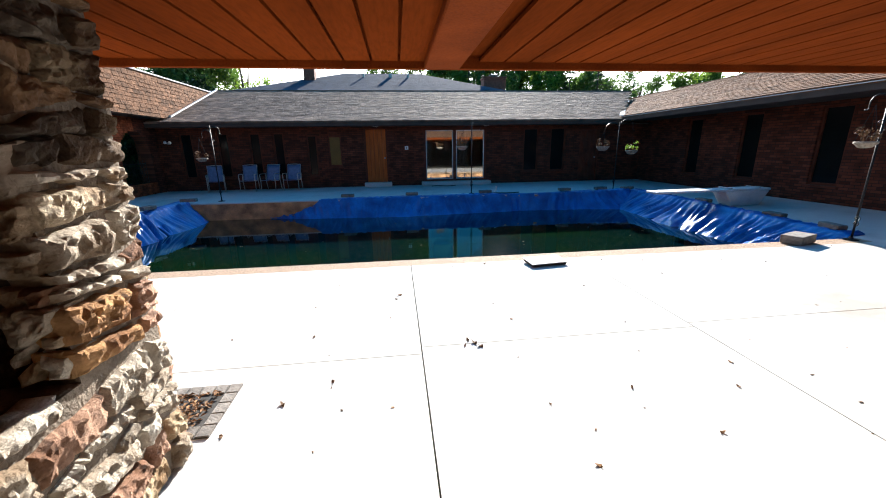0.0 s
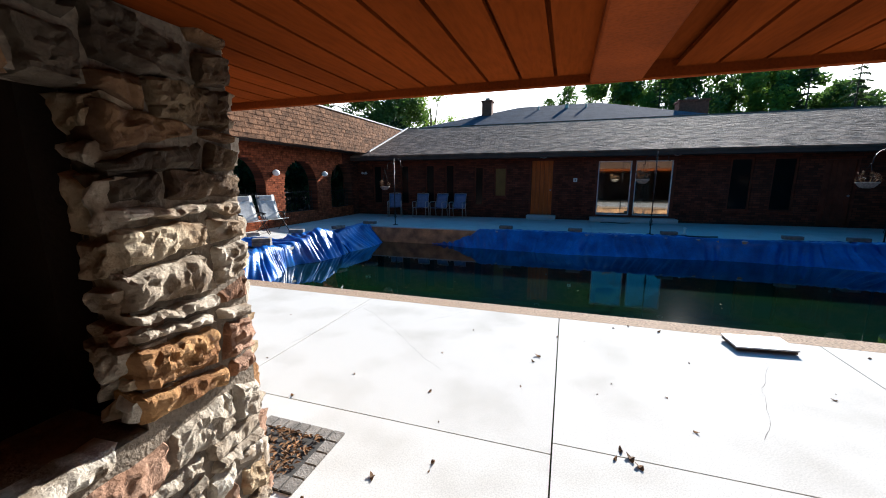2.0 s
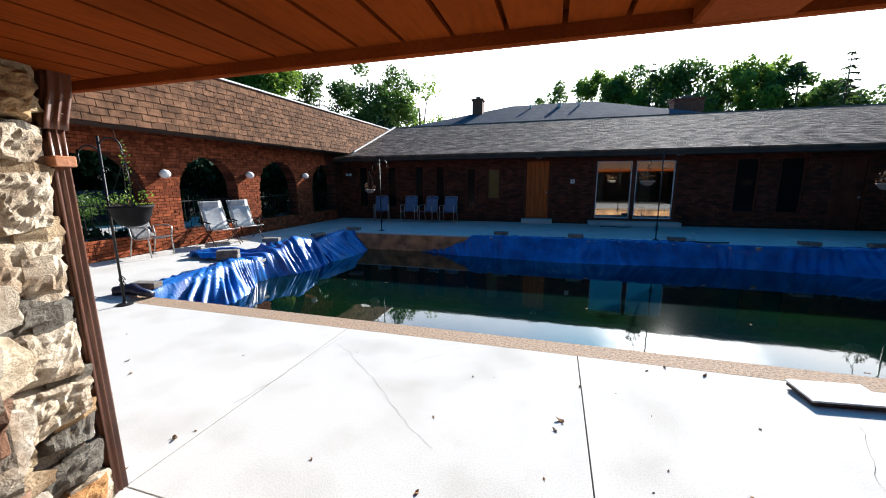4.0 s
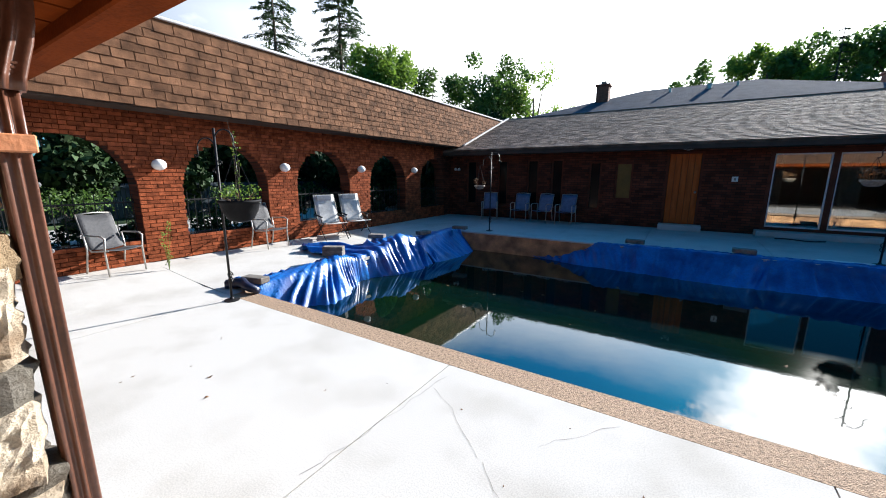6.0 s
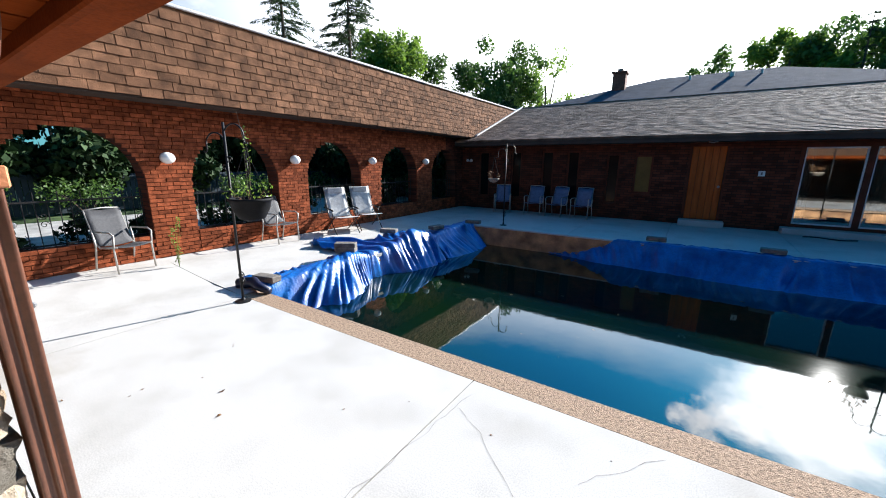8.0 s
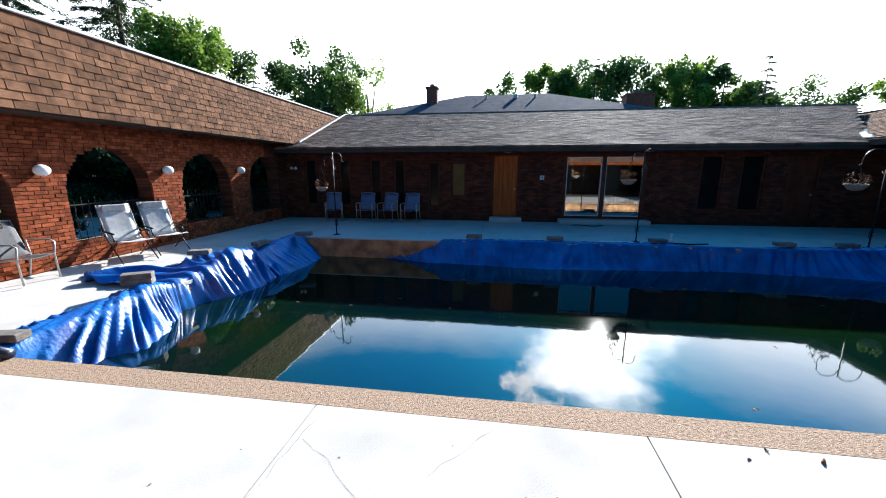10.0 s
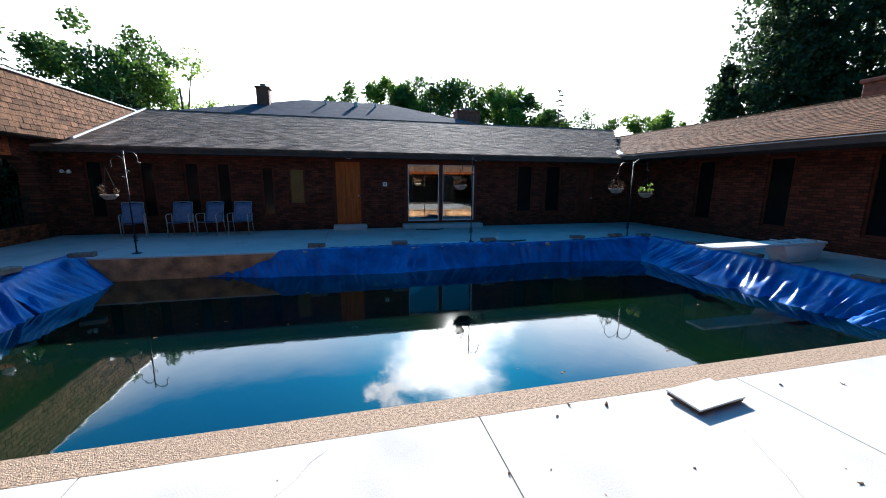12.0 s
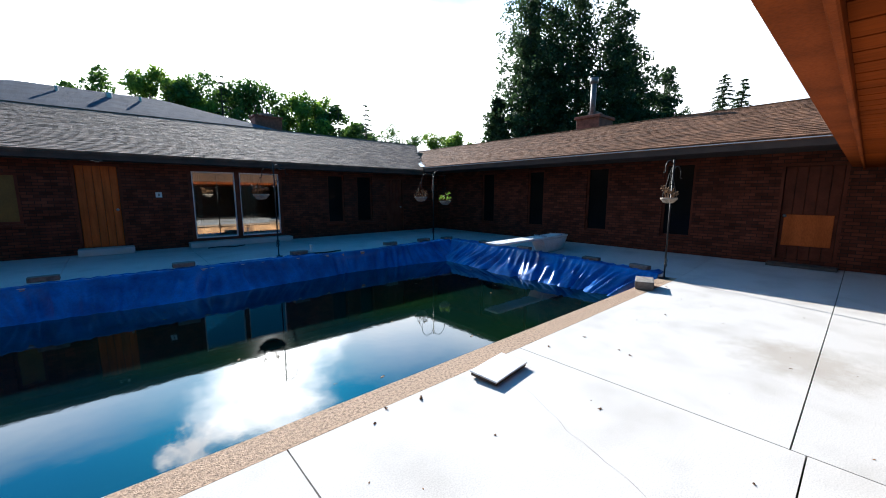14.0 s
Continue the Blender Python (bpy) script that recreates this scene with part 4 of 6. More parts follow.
def stone_face(parent, p0, p1, zlo, zhi, outward, seed, holes=(), batter=0.0, stone=None, size=1.0):
    """Slanting, uneven courses of split stones on an upright face from p0 to p1."""
    rng = random.Random(seed)
    p0, p1 = Vector((*p0, 0)), Vector((*p1, 0))
    run = (p1 - p0).length
    al = (p1 - p0).normalized()
    nrm = Vector((*outward, 0))
    bas = Matrix((al, -nrm, Vector((0, 0, 1)))).transposed().to_4x4()
    cols = max(2, round(run / (0.17 * size)))
    line = [zlo] * (cols + 1)
    while min(line) < zhi - 0.03:
        h = rng.uniform(0.11, 0.23) * size
        slant = rng.uniform(-0.05, 0.09)
        nxt = [min(zhi, max(l_ + 0.06, min(line) + h + slant * (k / cols - 0.5) + rng.uniform(-0.045, 0.045))) for k, l_ in enumerate(line)]
        if zhi - min(nxt) < 0.08:
            nxt = [zhi] * (cols + 1)
        k = 0
        while k < cols:
            span = min(rng.choice((1, 1, 2, 2, 2)), cols - k)
            g = 0.009
            ua, ub = k * run / cols, (k + span) * run / cols
            ja, jb = (rng.uniform(-0.04, 0.04) if k else -0.02), (rng.uniform(-0.04, 0.04) if k + span < cols else 0.03)
            cor = [(ua + g, line[k] + g), (ub - g, line[k + span] + g), (ub - g + jb, nxt[k + span] - g), (ua + g + ja, nxt[k] - g)]
            cu, cz = (ua + ub) / 2, sum(c[1] for c in cor) / 4
            if cor[2][1] - cor[1][1] > 0.02 and cor[3][1] - cor[0][1] > 0.02:
                bm_ = stone_block(rng, cor, cu, cz, rng.uniform(0.03, 0.055))
                bo = batter * max(0.0, 1 - cz / 1.2)
                m = Matrix.Translation(p0 + al * cu + nrm * bo + Vector((0, 0, cz))) @ bas
                piece("stone", mesh_of("stone", bm_, stone or M_STONE), parent, m)
            k += span
        line = nxt


# stone wall beside the porch, with an opening over a low parapet
AX = -1.07
stone_wall = thing("wall_stone", "rough split fieldstone wall with an arched opening", "stone wall", kind="structure")
bm = bmesh.new()
box(bm, -1.24, AX, 1.50, 1.78, -0.05, 2.50)
box(bm, -1.9, AX, 1.781, 2.04, -0.05, 2.50)
box(bm, -1.5, AX, -5.0, 1.50, -0.05, 0.84)
box(bm, -1.24, AX, -5.0, 1.499, 2.12, 2.50)
box(bm, -1.5, AX, -5.0, -1.5, 0.84, 2.12)
part("core", bm, M_STONEMORTAR, stone_wall)
stone_face(stone_wall, (AX, 0.2), (AX, 2.04), 0.0, 0.86, (1, 0), 3)
stone_face(stone_wall, (AX, 1.48), (AX, 2.04), 0.86, 1.72, (1, 0), 4)
# courses in the eave's shade take the darkened brown stones
stone_face(stone_wall, (AX, 1.48), (AX, 2.04), 1.72, 2.47, (1, 0), 14, stone=M_STONEBROWNSHADE)
stone_face(stone_wall, (AX, -0.4), (AX, 1.47), 2.1, 2.47, (1, 0), 5, stone=M_STONEBROWNSHADE)
stone_face(stone_wall, (AX - 0.02, 2.06), (-1.9, 2.06), 0.0, 2.47, (0, 1), 6, batter=0.05)
stone_face(stone_wall, (-1.24, 1.49), (AX, 1.49), 0.86, 2.12, (0, -1), 8)
stone_wall.matrix_basis = Matrix.Translation((0.17, 0.419, 0)) @ Matrix.Diagonal((1, 0.89, 0.92, 1))
# room behind the opening; its gloom is put into the dark wall colour
bm = bmesh.new()
box(bm, -6.5, -6.3, -5.0, 2.0, -0.05, EZ + 0.1)
box(bm, -6.3, -1.45, 1.82, 2.02, -0.05, EZ + 0.1)
setting("wall_porch_room", bm, M_DARKWOOD, "room wall behind the stone opening, coloured dark for the shade in there", "wall")

# second stone pier with the downspout
pier = thing("pier_stone", "rough fieldstone pier under the porch eave", "stone pier", kind="structure")
bm = bmesh.new()
box(bm, -2.95, -2.21, 2.0, 2.875, -0.05, 2.38)
part("core", bm, M_STONEMORTAR, pier)
stone_face(pier, (-2.20, 2.0), (-2.20, 2.92), 0.0, 2.36, (1, 0), 11, stone=M_STONEWARM, size=1.45)
stone_face(pier, (-2.18, 2.885), (-2.95, 2.885), 0.0, 2.36, (0, 1), 12, stone=M_STONEWARM, size=1.45)
pier.matrix_basis = pose(0.18, 0.035, 0)


def downspout():
    d = thing("downspout", "brown fluted metal downspout strapped to the stone pier", "downspout", at=(-2.06, 3.02, 0))

    def fluted(bm, pts, w, dd):
        prof = []
        n_ = 72
        for k in range(n_):
            a = 2 * math.pi * k / n_
            r = 1 + 0.12 * math.cos(a * 9)
            x, y = math.cos(a), math.sin(a)
            s = max(abs(x), abs(y)) ** 0.75
            prof.append((x / s * w * r, y / s * dd * r))
        rings = []
        for i, (p, tilt) in enumerate(pts):
            q = Matrix.Rotation(tilt, 3, 'X')
            rings.append([bm.verts.new(Vector(p) + q @ Vector((a, b, 0))) for a, b in prof])
        for a, b in zip(rings, rings[1:]):
            for k in range(n_):
                bm.faces.new((a[k], a[(k + 1) % n_], b[(k + 1) % n_], b[k]))
        bm.faces.new(rings[0][::-1])
        bm.faces.new(rings[-1])
        return bm
    part("pipe", fluted(bmesh.new(), [((0, 0, 0.04), 0), ((0, 0, 1.1), 0), ((0, 0, 1.8), 0), ((0, 0.0, 1.97), 0)], 0.040, 0.033), M_SPOUT, d, "", True)
    elbow = part("elbow", fluted(bmesh.new(), [((0, 0, 1.96), 0), ((-0.002, 0.006, 2.0), -0.1), ((-0.006, 0.02, 2.05), -0.2), ((-0.01, 0.035, 2.1), -0.2), ((-0.012, 0.045, 2.15), -0.1), ((-0.012, 0.05, 2.2), 0), ((-0.012, 0.05, 2.3), 0)], 0.052, 0.046), M_SPOUT, d, "", True)
    bm = bmesh.new()
    for k in range(6):
        box(bm, -0.044, 0.044, -0.037 + 0.002 * k, 0.037 + 0.002 * k, 1.965 + k * 0.013, 1.972 + k * 0.013)
    part("rib", bm, M_SPOUT, d)
    part("strap", bbox(-0.05, 0.075, -0.042, 0.042, 1.79, 1.84, 0.004, 1), M_BRACKET, d, "orange-painted metal strap")
    for z in (1.7, 1.5, 0.6):
        bm = bmesh.new()
        bmesh.ops.create_uvsphere(bm, u_segments=6, v_segments=5, radius=0.008, matrix=Matrix.Translation((0.03, 0.033, z)))
        part("rivet", bm, M_GREYMETAL, d)


downspout()

# leaf-filled drain
drain = thing("drain_pit", "brick-edged drain pit filled with dead leaves", "drain", at=(-1.13, 2.58, 0))
bm = bmesh.new()
for k in range(7):
    for j in range(5):
        if k in (0, 1, 5, 6) and j in (0, 1, 2, 3, 4) and (j in (0, 4) or k in (0, 6)) or j in (0, 4):
            box(bm, -0.3 + k * 0.088 + 0.004, -0.3 + k * 0.088 + 0.08, -0.26 + j * 0.105 + 0.004, -0.26 + j * 0.105 + 0.095, 0.0, 0.016)
part("edging", bm, M_BLOCK, drain)
part("pit", bbox(-0.3, 0.3, -0.26, 0.26, 0.001, 0.006), M_BASE, drain)
bm = bmesh.new()
rng = random.Random(5)
for k in range(220):
    x, y, a = rng.uniform(-0.22, 0.2), rng.uniform(-0.17, 0.17), rng.uniform(0, 6.3)
    c, s = math.cos(a) * 0.022, math.sin(a) * 0.022
    z = 0.012 + rng.uniform(0, 0.02)
    bm.faces.new([bm.verts.new(p) for p in ((x - c, y - s, z), (x + s * 0.5, y - c * 0.5, z + 0.008), (x + c, y + s, z), (x - s * 0.5, y + c * 0.5, z + 0.006))])
lv = part("leaves", bm, M_DEADLEAF, drain)
tagged(lv, kind="stuff")

# ---- tarps ----
def lerp_table(tab, t):
    for (a, p), (b, q) in zip(tab, tab[1:]):
        if t <= b:
            f = max(0.0, (t - a) / (b - a))
            f = f * f * (3 - 2 * f)
            return p + (q - p) * f
    return tab[-1][1]


def tarp(label, edge, t0, t1, outer, inner, fold, seed, ew, crest=None, step=0.035, apex=None):
    """A plastic sheet over a pool edge. edge: 'north', 'east' or 'west'; outer and inner: how far it lies on the
    paving and reaches over the water, along the edge; fold: height of its creases."""
    bm = bmesh.new()
    nu, nv = int((t1 - t0) / step), 26
    rows = []
    for i in range(nu + 1):
        t = t0 + (t1 - t0) * i / nu
        o, w = lerp_table(outer, t), lerp_table(inner, t)
        cr = lerp_table(crest, t) if crest else 0.0
        row = []
        for j in range(nv + 1):
            v = j / nv
            s = -o + (o + w) * v
            if edge == "north":
                x, y = t, PY1 - s
            elif edge == "east":
                x, y = PX1 - s, t
            else:
                x, y = PX0 + s, t
            g0 = gz(x, y) + 0.012
            if s < 0:
                z = g0 + cr * math.exp(-((s + 0.12) / 0.2) ** 2)
                amp = 0.25 + 0.6 * min(1, -s)
            else:
                f = s / max(w, 0.05)
                top = g0 + cr
                z = top + (ZW - 0.04 - top) * (f ** 0.62)
                amp = 0.3 + 0.9 * math.sin(math.pi * min(1, f * 1.05))
            fan = t + s * 0.5 * math.sin(t * 1.3 + seed)
            if apex and s > -0.3:
                fan = 1.15 * math.atan2(y - apex[1], x - apex[0])
            ridge = 1 - abs(noise.noise((fan * (9.0 if apex else 5.0), s * 0.7, seed))) * 2.2
            small = noise.noise((fan * 14.0, s * 2.0, seed + 4.2))
            z += fold * amp * (0.75 * ridge - 0.2 + 0.3 * small)
            z = max(z, g0 + 0.002) if s < 0 else z
            wob = 0.03 * noise.noise((t * 3, s * 3, seed + 9))
            row.append(bm.verts.new((x + (wob if edge != "north" else 0), y + (wob if edge == "north" else 0), z)))
        rows.append(row)
    hem = [r[0].co + Vector((0, 0, 0.006)) for r in rows]
    for a, b in zip(rows, rows[1:]):
        for k in range(nv):
            bm.faces.new((a[k], a[k + 1], b[k + 1], b[k]))
    ob = part("tarp", bm, M_TARP, None, "", True)
    hb = bmesh.new()
    tube(hb, hem[::3] + hem[-1:], 0.011, 5)
    part("hem", hb, M_TARP, ob, "rolled hem", True)
    so = ob.modifiers.new("thickness", 'SOLIDIFY')
    so.thickness = 0.004
    return tagged(ob, label, "tarp", "pool tarps")


tarp("wrinkled blue plastic tarp hanging over the far pool edge", "north", -3.6, PX1, [(-3.6, -0.03), (-2.2, -0.02), (-1.9, 0.06), (0, 0.16), (3.0, 0.2), (4.3, 0.05), (5.2, 0.05), (6.0, 0.2), (8.5, 0.3)], [(-3.6, 0.02), (-2.2, 0.35), (0.5, 0.55), (3, 0.35), (4.6, 0.2), (6, 0.35), (8.5, 0.7)], 0.16, 1.0, 0, [(-3.6, -0.6), (-3.2, -0.48), (-1.9, 0.0), (3.6, 0.0), (4.6, -0.13), (5.6, -0.02), (8.5, 0.05)])
tarp("blue plastic tarp with sunlit creases along the pool side", "east", 5.85, PY1, [(5.8, 0.3), (7, 0.22), (9.5, 0.25), (12.4, 0.3)], [(5.8, 0.25), (6.5, 1.0), (9.0, 1.05), (11, 0.8), (12.4, 0.7)], 0.16, 3.0, 0, [(5.8, 0.02), (9, 0.06), (12.4, 0.04)])
tarp("blue tarp fanning in sunlit pleats from a block into the pool", "west", 5.84, 8.05, [(5.8, 0.65), (6.3, 0.45), (7.0, 0.35), (7.5, 0.5), (8.05, 0.3)], [(5.84, 0.12), (6.4, 0.48), (6.85, 0.72), (7.3, 0.55), (7.7, 0.3), (8.05, 0.06)], 0.15, 5.0, 0, [(5.8, 0.02), (7.2, 0.10), (7.7, 0.14), (8.05, 0.03)], 0.02, (-6.45, 7.85))
tarp("crumpled blue tarp lying over the paving and the pool edge", "west", 7.85, 10.45, [(7.85, 1.5), (8.2, 1.85), (8.7, 1.3), (9.3, 0.9), (9.8, 1.1), (10.45, 0.5)], [(7.85, 0.02), (8.4, 0.12), (9.0, 0.45), (9.6, 0.55), (10.45, 0.45)], 0.26, 7.5, 0, [(7.85, 0.02), (8.8, 0.08), (9.6, 0.26), (10.0, 0.16), (10.45, 0.0)], 0.025)
tarp("dark blue tarp draped over the pool edge under two blocks", "west", 10.3, PY1, [(10.3, 0.3), (10.6, 0.4), (11.1, 0.45), (12.4, 0.35)], [(10.3, 0.45), (10.6, 0.55), (11.3, 0.65), (12.0, 0.6), (12.4, 0.4)], 0.12, 9.0, 0, [(10.3, 0.02), (10.7, 0.1), (12.4, 0.12)], 0.025)
bm = bmesh.new()
pts = [(-6.2, 5.66, 0.06), (-5.98, 5.78, 0.09), (-5.75, 5.72, 0.08), (-5.55, 5.75, 0.05)]
tube(bm, pts, 0.09, 12, 0.05)
for v in bm.verts:
    v.co += noise.noise_vector(v.co * 9) * 0.04
    v.co.z = max(v.co.z, 0.003)
tagged(part("bunched_tarp", bm, M_TARPDARK, None, "", True), "bunched dark end of a tarp on the paving", "tarp")


# ---- blocks holding the tarps down ----
def concrete_block(x, y, rz, n, z=None, size=(0.4, 0.19, 0.09)):
    w, d, h = size
    for k in range(n):
        bm = bmesh.new()
        box(bm, -w / 2, w / 2, -d / 2, d / 2, 0, h)
        bevel(bm, 0.012, 2)
        for v in bm.verts:
            v.co += noise.noise_vector(v.co * 11 + Vector((x, y, k))) * 0.008
        ob = part("concrete_block", bm, M_BLOCK)
        zz = (gz(x, y) + 0.03 if z is None else z) + k * h
        ob.matrix_basis = pose(x, y, zz, 0, 0, rz + 4 * k)
        tagged(ob, "weathered grey concrete block weighing down a tarp", "concrete block", "tarp weights")


for x, y, rz, n_ in ((-1.24, 12.5, 2, 1), (0.79, 12.5, -3, 1), (3.22, 12.52, 4, 1), (5.96, 12.5, 0, 1), (7.28, 12.55, 5, 1), (8.2, 12.45, 3, 1), (8.55, 9.5, 88, 1), (8.48, 7.45, 95, 1), (8.45, 6.3, 80, 1), (8.48, 10.95, 90, 1), (-5.6, 11.8, 10, 1), (-6.0, 10.6, 80, 1), (-6.7, 9.6, 20, 1), (-6.12, 7.7, 30, 2), (-6.02, 6.0, 15, 1)):
    concrete_block(x, y, rz, n_, gz(x, y) + (0.14 if x < -5 and y > 7 else 0.05))
concrete_block(6.98, 5.66, 20, 1, 0.01, (0.5, 0.3, 0.14))

# loose white panel on the deck
# dark sheet added below the panel for its underside and edge shadow
ob = part("panel_underside", bbox(-0.265, 0.265, -0.14, 0.14, 0, 0.028, 0.004, 1), M_DARKWOOD)
ob.matrix_basis = pose(2.41, 5.27, 0.012, 2.5, 0, 7)
tagged(ob, "dark sheet added for the white panel's shaded underside", "board")
ob = part("panel", bbox(-0.27, 0.27, -0.15, 0.15, 0, 0.016, 0.003, 1), M_WHITE)
ob.matrix_basis = pose(2.41, 5.27, 0.043, 2.5, 0, 7)
tagged(ob, "white flat panel lying loose on the deck", "panel")

# ---- trees and what stands behind ----
def leaf_cloud(rng, blobs, count, size, squash=1.0):
    """Many small leaf quads gathered in clumps; blobs are (centre, radius)."""
    vs, fs = [], []
    tot = sum(r ** 2 for _, r in blobs)
    for c, r in blobs:
        for _ in range(int(count * r * r / tot)):
            d = Vector((rng.gauss(0, 1), rng.gauss(0, 1), rng.gauss(0, 1)))
            d.normalize()
            p = Vector(c) + d * r * (rng.random() ** 0.45) * Vector((1, 1, squash)).length / 1.732
            a = Vector((rng.gauss(0, 1), rng.gauss(0, 1), rng.gauss(0, 1))).normalized()
            b = a.cross(Vector((rng.gauss(0, 1), rng.gauss(0, 1), rng.gauss(0, 1)))).normalized()
            s = size * rng.uniform(0.6, 1.3)
            k = len(vs)
            vs += [(p + a * s)[:], (p + b * s * 0.6)[:], (p - a * s)[:], (p - b * s * 0.6)[:]]
            fs.append((k, k + 1, k + 2, k + 3))
    return vs, fs


def raw(name, vs, fs, material, parent):
    me = bpy.data.meshes.new(name)
    me.from_pydata(vs, [], fs)
    me.materials.append(material)
    ob = new(name, me)
    ob.parent = parent
    return ob


def broadleaf(x, y, height, spread, seed, material, label, count=5000, size=0.16, base=0.3):
    rng = random.Random(seed)
    t = thing("tree", label, "tree", "trees", at=(x, y, -0.07))
    bm = bmesh.new()
    tube(bm, [(0, 0, 0), (rng.uniform(-0.2, 0.2), 0.1, height * 0.35), (rng.uniform(-0.4, 0.4), 0, height * 0.8)], height * 0.025, 8, height * 0.006)
    blobs = []
    for k in range(16):
        a, h = rng.uniform(0, 6.28), rng.uniform(base, 0.93)
        rr = spread * math.sin(math.pi * min(1, max(0.05, (h - base * 0.7) / (1.08 - base * 0.7)))) ** 0.7 * rng.uniform(0.45, 0.95)
        tip = (rr * math.cos(a), rr * math.sin(a), height * h)
        tube(bm, [(0, 0, height * h * 0.6), (tip[0] * 0.5, tip[1] * 0.5, height * h * 0.82), tip], height * 0.009, 5, height * 0.002)
        blobs.append((tip, spread * rng.uniform(0.22, 0.42)))
        for _ in range(3):
            q = Vector(tip) + Vector((rng.gauss(0, 1), rng.gauss(0, 1), rng.gauss(0, 0.8))) * spread * 0.2
            q.z = min(q.z, height)
            blobs.append((q[:], spread * rng.uniform(0.10, 0.22)))
    part("trunk", bm, M_BARK, t, "", True)
    raw("crown", *leaf_cloud(rng, blobs, int(count * 1.5), size * 0.78), material, t)
    return t


def conifer(x, y, height, spread, seed, label, count=4500, base=0.08, tiers=22, ragged=0.3):
    rng = random.Random(seed)
    t = thing("conifer", label, "conifer", "conifers", at=(x, y, -0.07))
    bm = bmesh.new()
    tube(bm, [(0, 0, 0), (0, 0, height * 0.5), (0, 0, height * 0.98)], height * 0.016, 8, 0.02)
    vs, fs = [], []
    for k in range(tiers):
        h = base + (1 - base) * k / tiers
        n_ = rng.randint(5, 8)
        for j in range(n_):
            a = rng.uniform(0, 6.28)
            L_ = spread * (1 - h) ** 0.8 * rng.uniform(1 - ragged, 1.1) + 0.15
            droop = 0.22 * L_
            c, s = math.cos(a), math.sin(a)
            tube(bm, [(0, 0, height * h), (c * L_ * 0.6, s * L_ * 0.6, height * h - droop * 0.3), (c * L_, s * L_, height * h - droop)], 0.03, 4, 0.008)
            m_ = max(6, int(count / (tiers * 6.5)))
            for q in range(m_):
                f = rng.random() ** 0.7
                p = Vector((c * L_ * f, s * L_ * f, height * h - droop * f * f - rng.uniform(0, 0.16) * L_ * 0.5))
                p += Vector((-s, c, 0)) * rng.gauss(0, 0.13) * L_ * (1.1 - f * 0.6)
                d = Vector((c + rng.gauss(0, 0.5), s + rng.gauss(0, 0.5), -0.35 + rng.gauss(0, 0.3))).normalized()
                w = d.cross(Vector((0, 0, 1))).normalized() + Vector((0, 0, rng.gauss(0, 0.4)))
                sz = rng.uniform(0.13, 0.3)
                i0 = len(vs)
                vs += [(p - d * sz * 0.4)[:], (p + w * sz * 0.22)[:], (p + d * sz)[:], (p - w * sz * 0.22)[:]]
                fs.append((i0, i0 + 1, i0 + 2, i0 + 3))
    part("trunk", bm, M_BARK, t, "", True)
    raw("crown", vs, fs, M_NEEDLE, t)
    return t


def cedar(x, y, height, spread, seed, label, count=24000):
    """Dense, ragged column of drooping sprays on a bare trunk."""
    rng = random.Random(seed)
    t = thing("conifer", label, "conifer", "cedars", at=(x, y, -0.07))
    bm = bmesh.new()
    tube(bm, [(0, 0, 0), (0.1, 0, height * 0.5), (0, 0, height * 0.97)], height * 0.018, 8, 0.03)
    blobs = []
    for k in range(230):
        h = rng.uniform(0.06, 0.99)
        a = rng.uniform(0, 6.28)
        rr = spread * (1 - h) ** 0.55 * rng.uniform(0.25, 1.0)
        tip = Vector((rr * math.cos(a), rr * math.sin(a), height * h))
        if k % 4 == 0:
            tube(bm, [(0, 0, height * h + 0.3), tip[:]], 0.035, 4, 0.01)
        for q in range(3):
            blobs.append(((tip * (1 - 0.16 * q) + Vector((0, 0, (1 - h) * 0.25 * q - 0.1)))[:], spread * rng.uniform(0.06, 0.15)))
    part("trunk", bm, M_BARK, t, "", True)
    raw("crown", *leaf_cloud(rng, blobs, count, 0.14), M_NEEDLE, t)
    return t


G, GB = M_LEAF, M_LEAFBRIGHT
# left, behind the mansard
conifer(-29.0, 29.7, 21.0, 7.4, 21, "tall ragged dark spruce behind the arcade roof", 24000, 0.16, 30, 0.45)
conifer(-33.4, 25.9, 21.5, 6.6, 22, "tall thin half-bare spruce behind the arcade roof", 15000, 0.22, 26, 0.6)
broadleaf(-24.6, 30.1, 13.2, 3.6, 23, GB, "sunlit green maple behind the arcade roof", 9000, 0.2)
broadleaf(-24.4, 33.6, 11.8, 4.0, 24, G, "green broadleaf tree behind the arcade roof", 11000, 0.2)
conifer(-22.9, 36.1, 11.8, 2.2, 25, "small pointed spruce behind the roofs", 2500)
broadleaf(-16.2, 35.8, 11.9, 4.4, 26, G, "dark green full-crowned tree behind the brick wing", 11000, 0.19)
broadleaf(-18.8, 37, 10.6, 3.4, 27, G, "green tree behind the brick wing", 5000, 0.2)
broadleaf(-12.3, 37, 10.8, 3.0, 28, GB, "thin light-green tree with an open crown", 2600, 0.17)
# centre
for k, (x, y, h, s) in enumerate(((1.8, 55, 12.6, 4.0), (5.8, 54.7, 13.4, 4.2), (10.4, 54.8, 13.8, 4.6), (15.4, 54.4, 13.8, 4.8), (19.8, 52.8, 13.0, 4.2), (23.6, 53, 11.4, 3.6), (28.5, 55, 10.6, 3.4))):
    broadleaf(x, y, h * 1.13, s * 1.1, 40 + k, GB if k % 3 == 1 else G, "distant green tree behind the roofs", 7000, 0.27)
conifer(10.1, 51.9, 15.2, 2.2, 51, "distant spruce top above the trees", 1800)
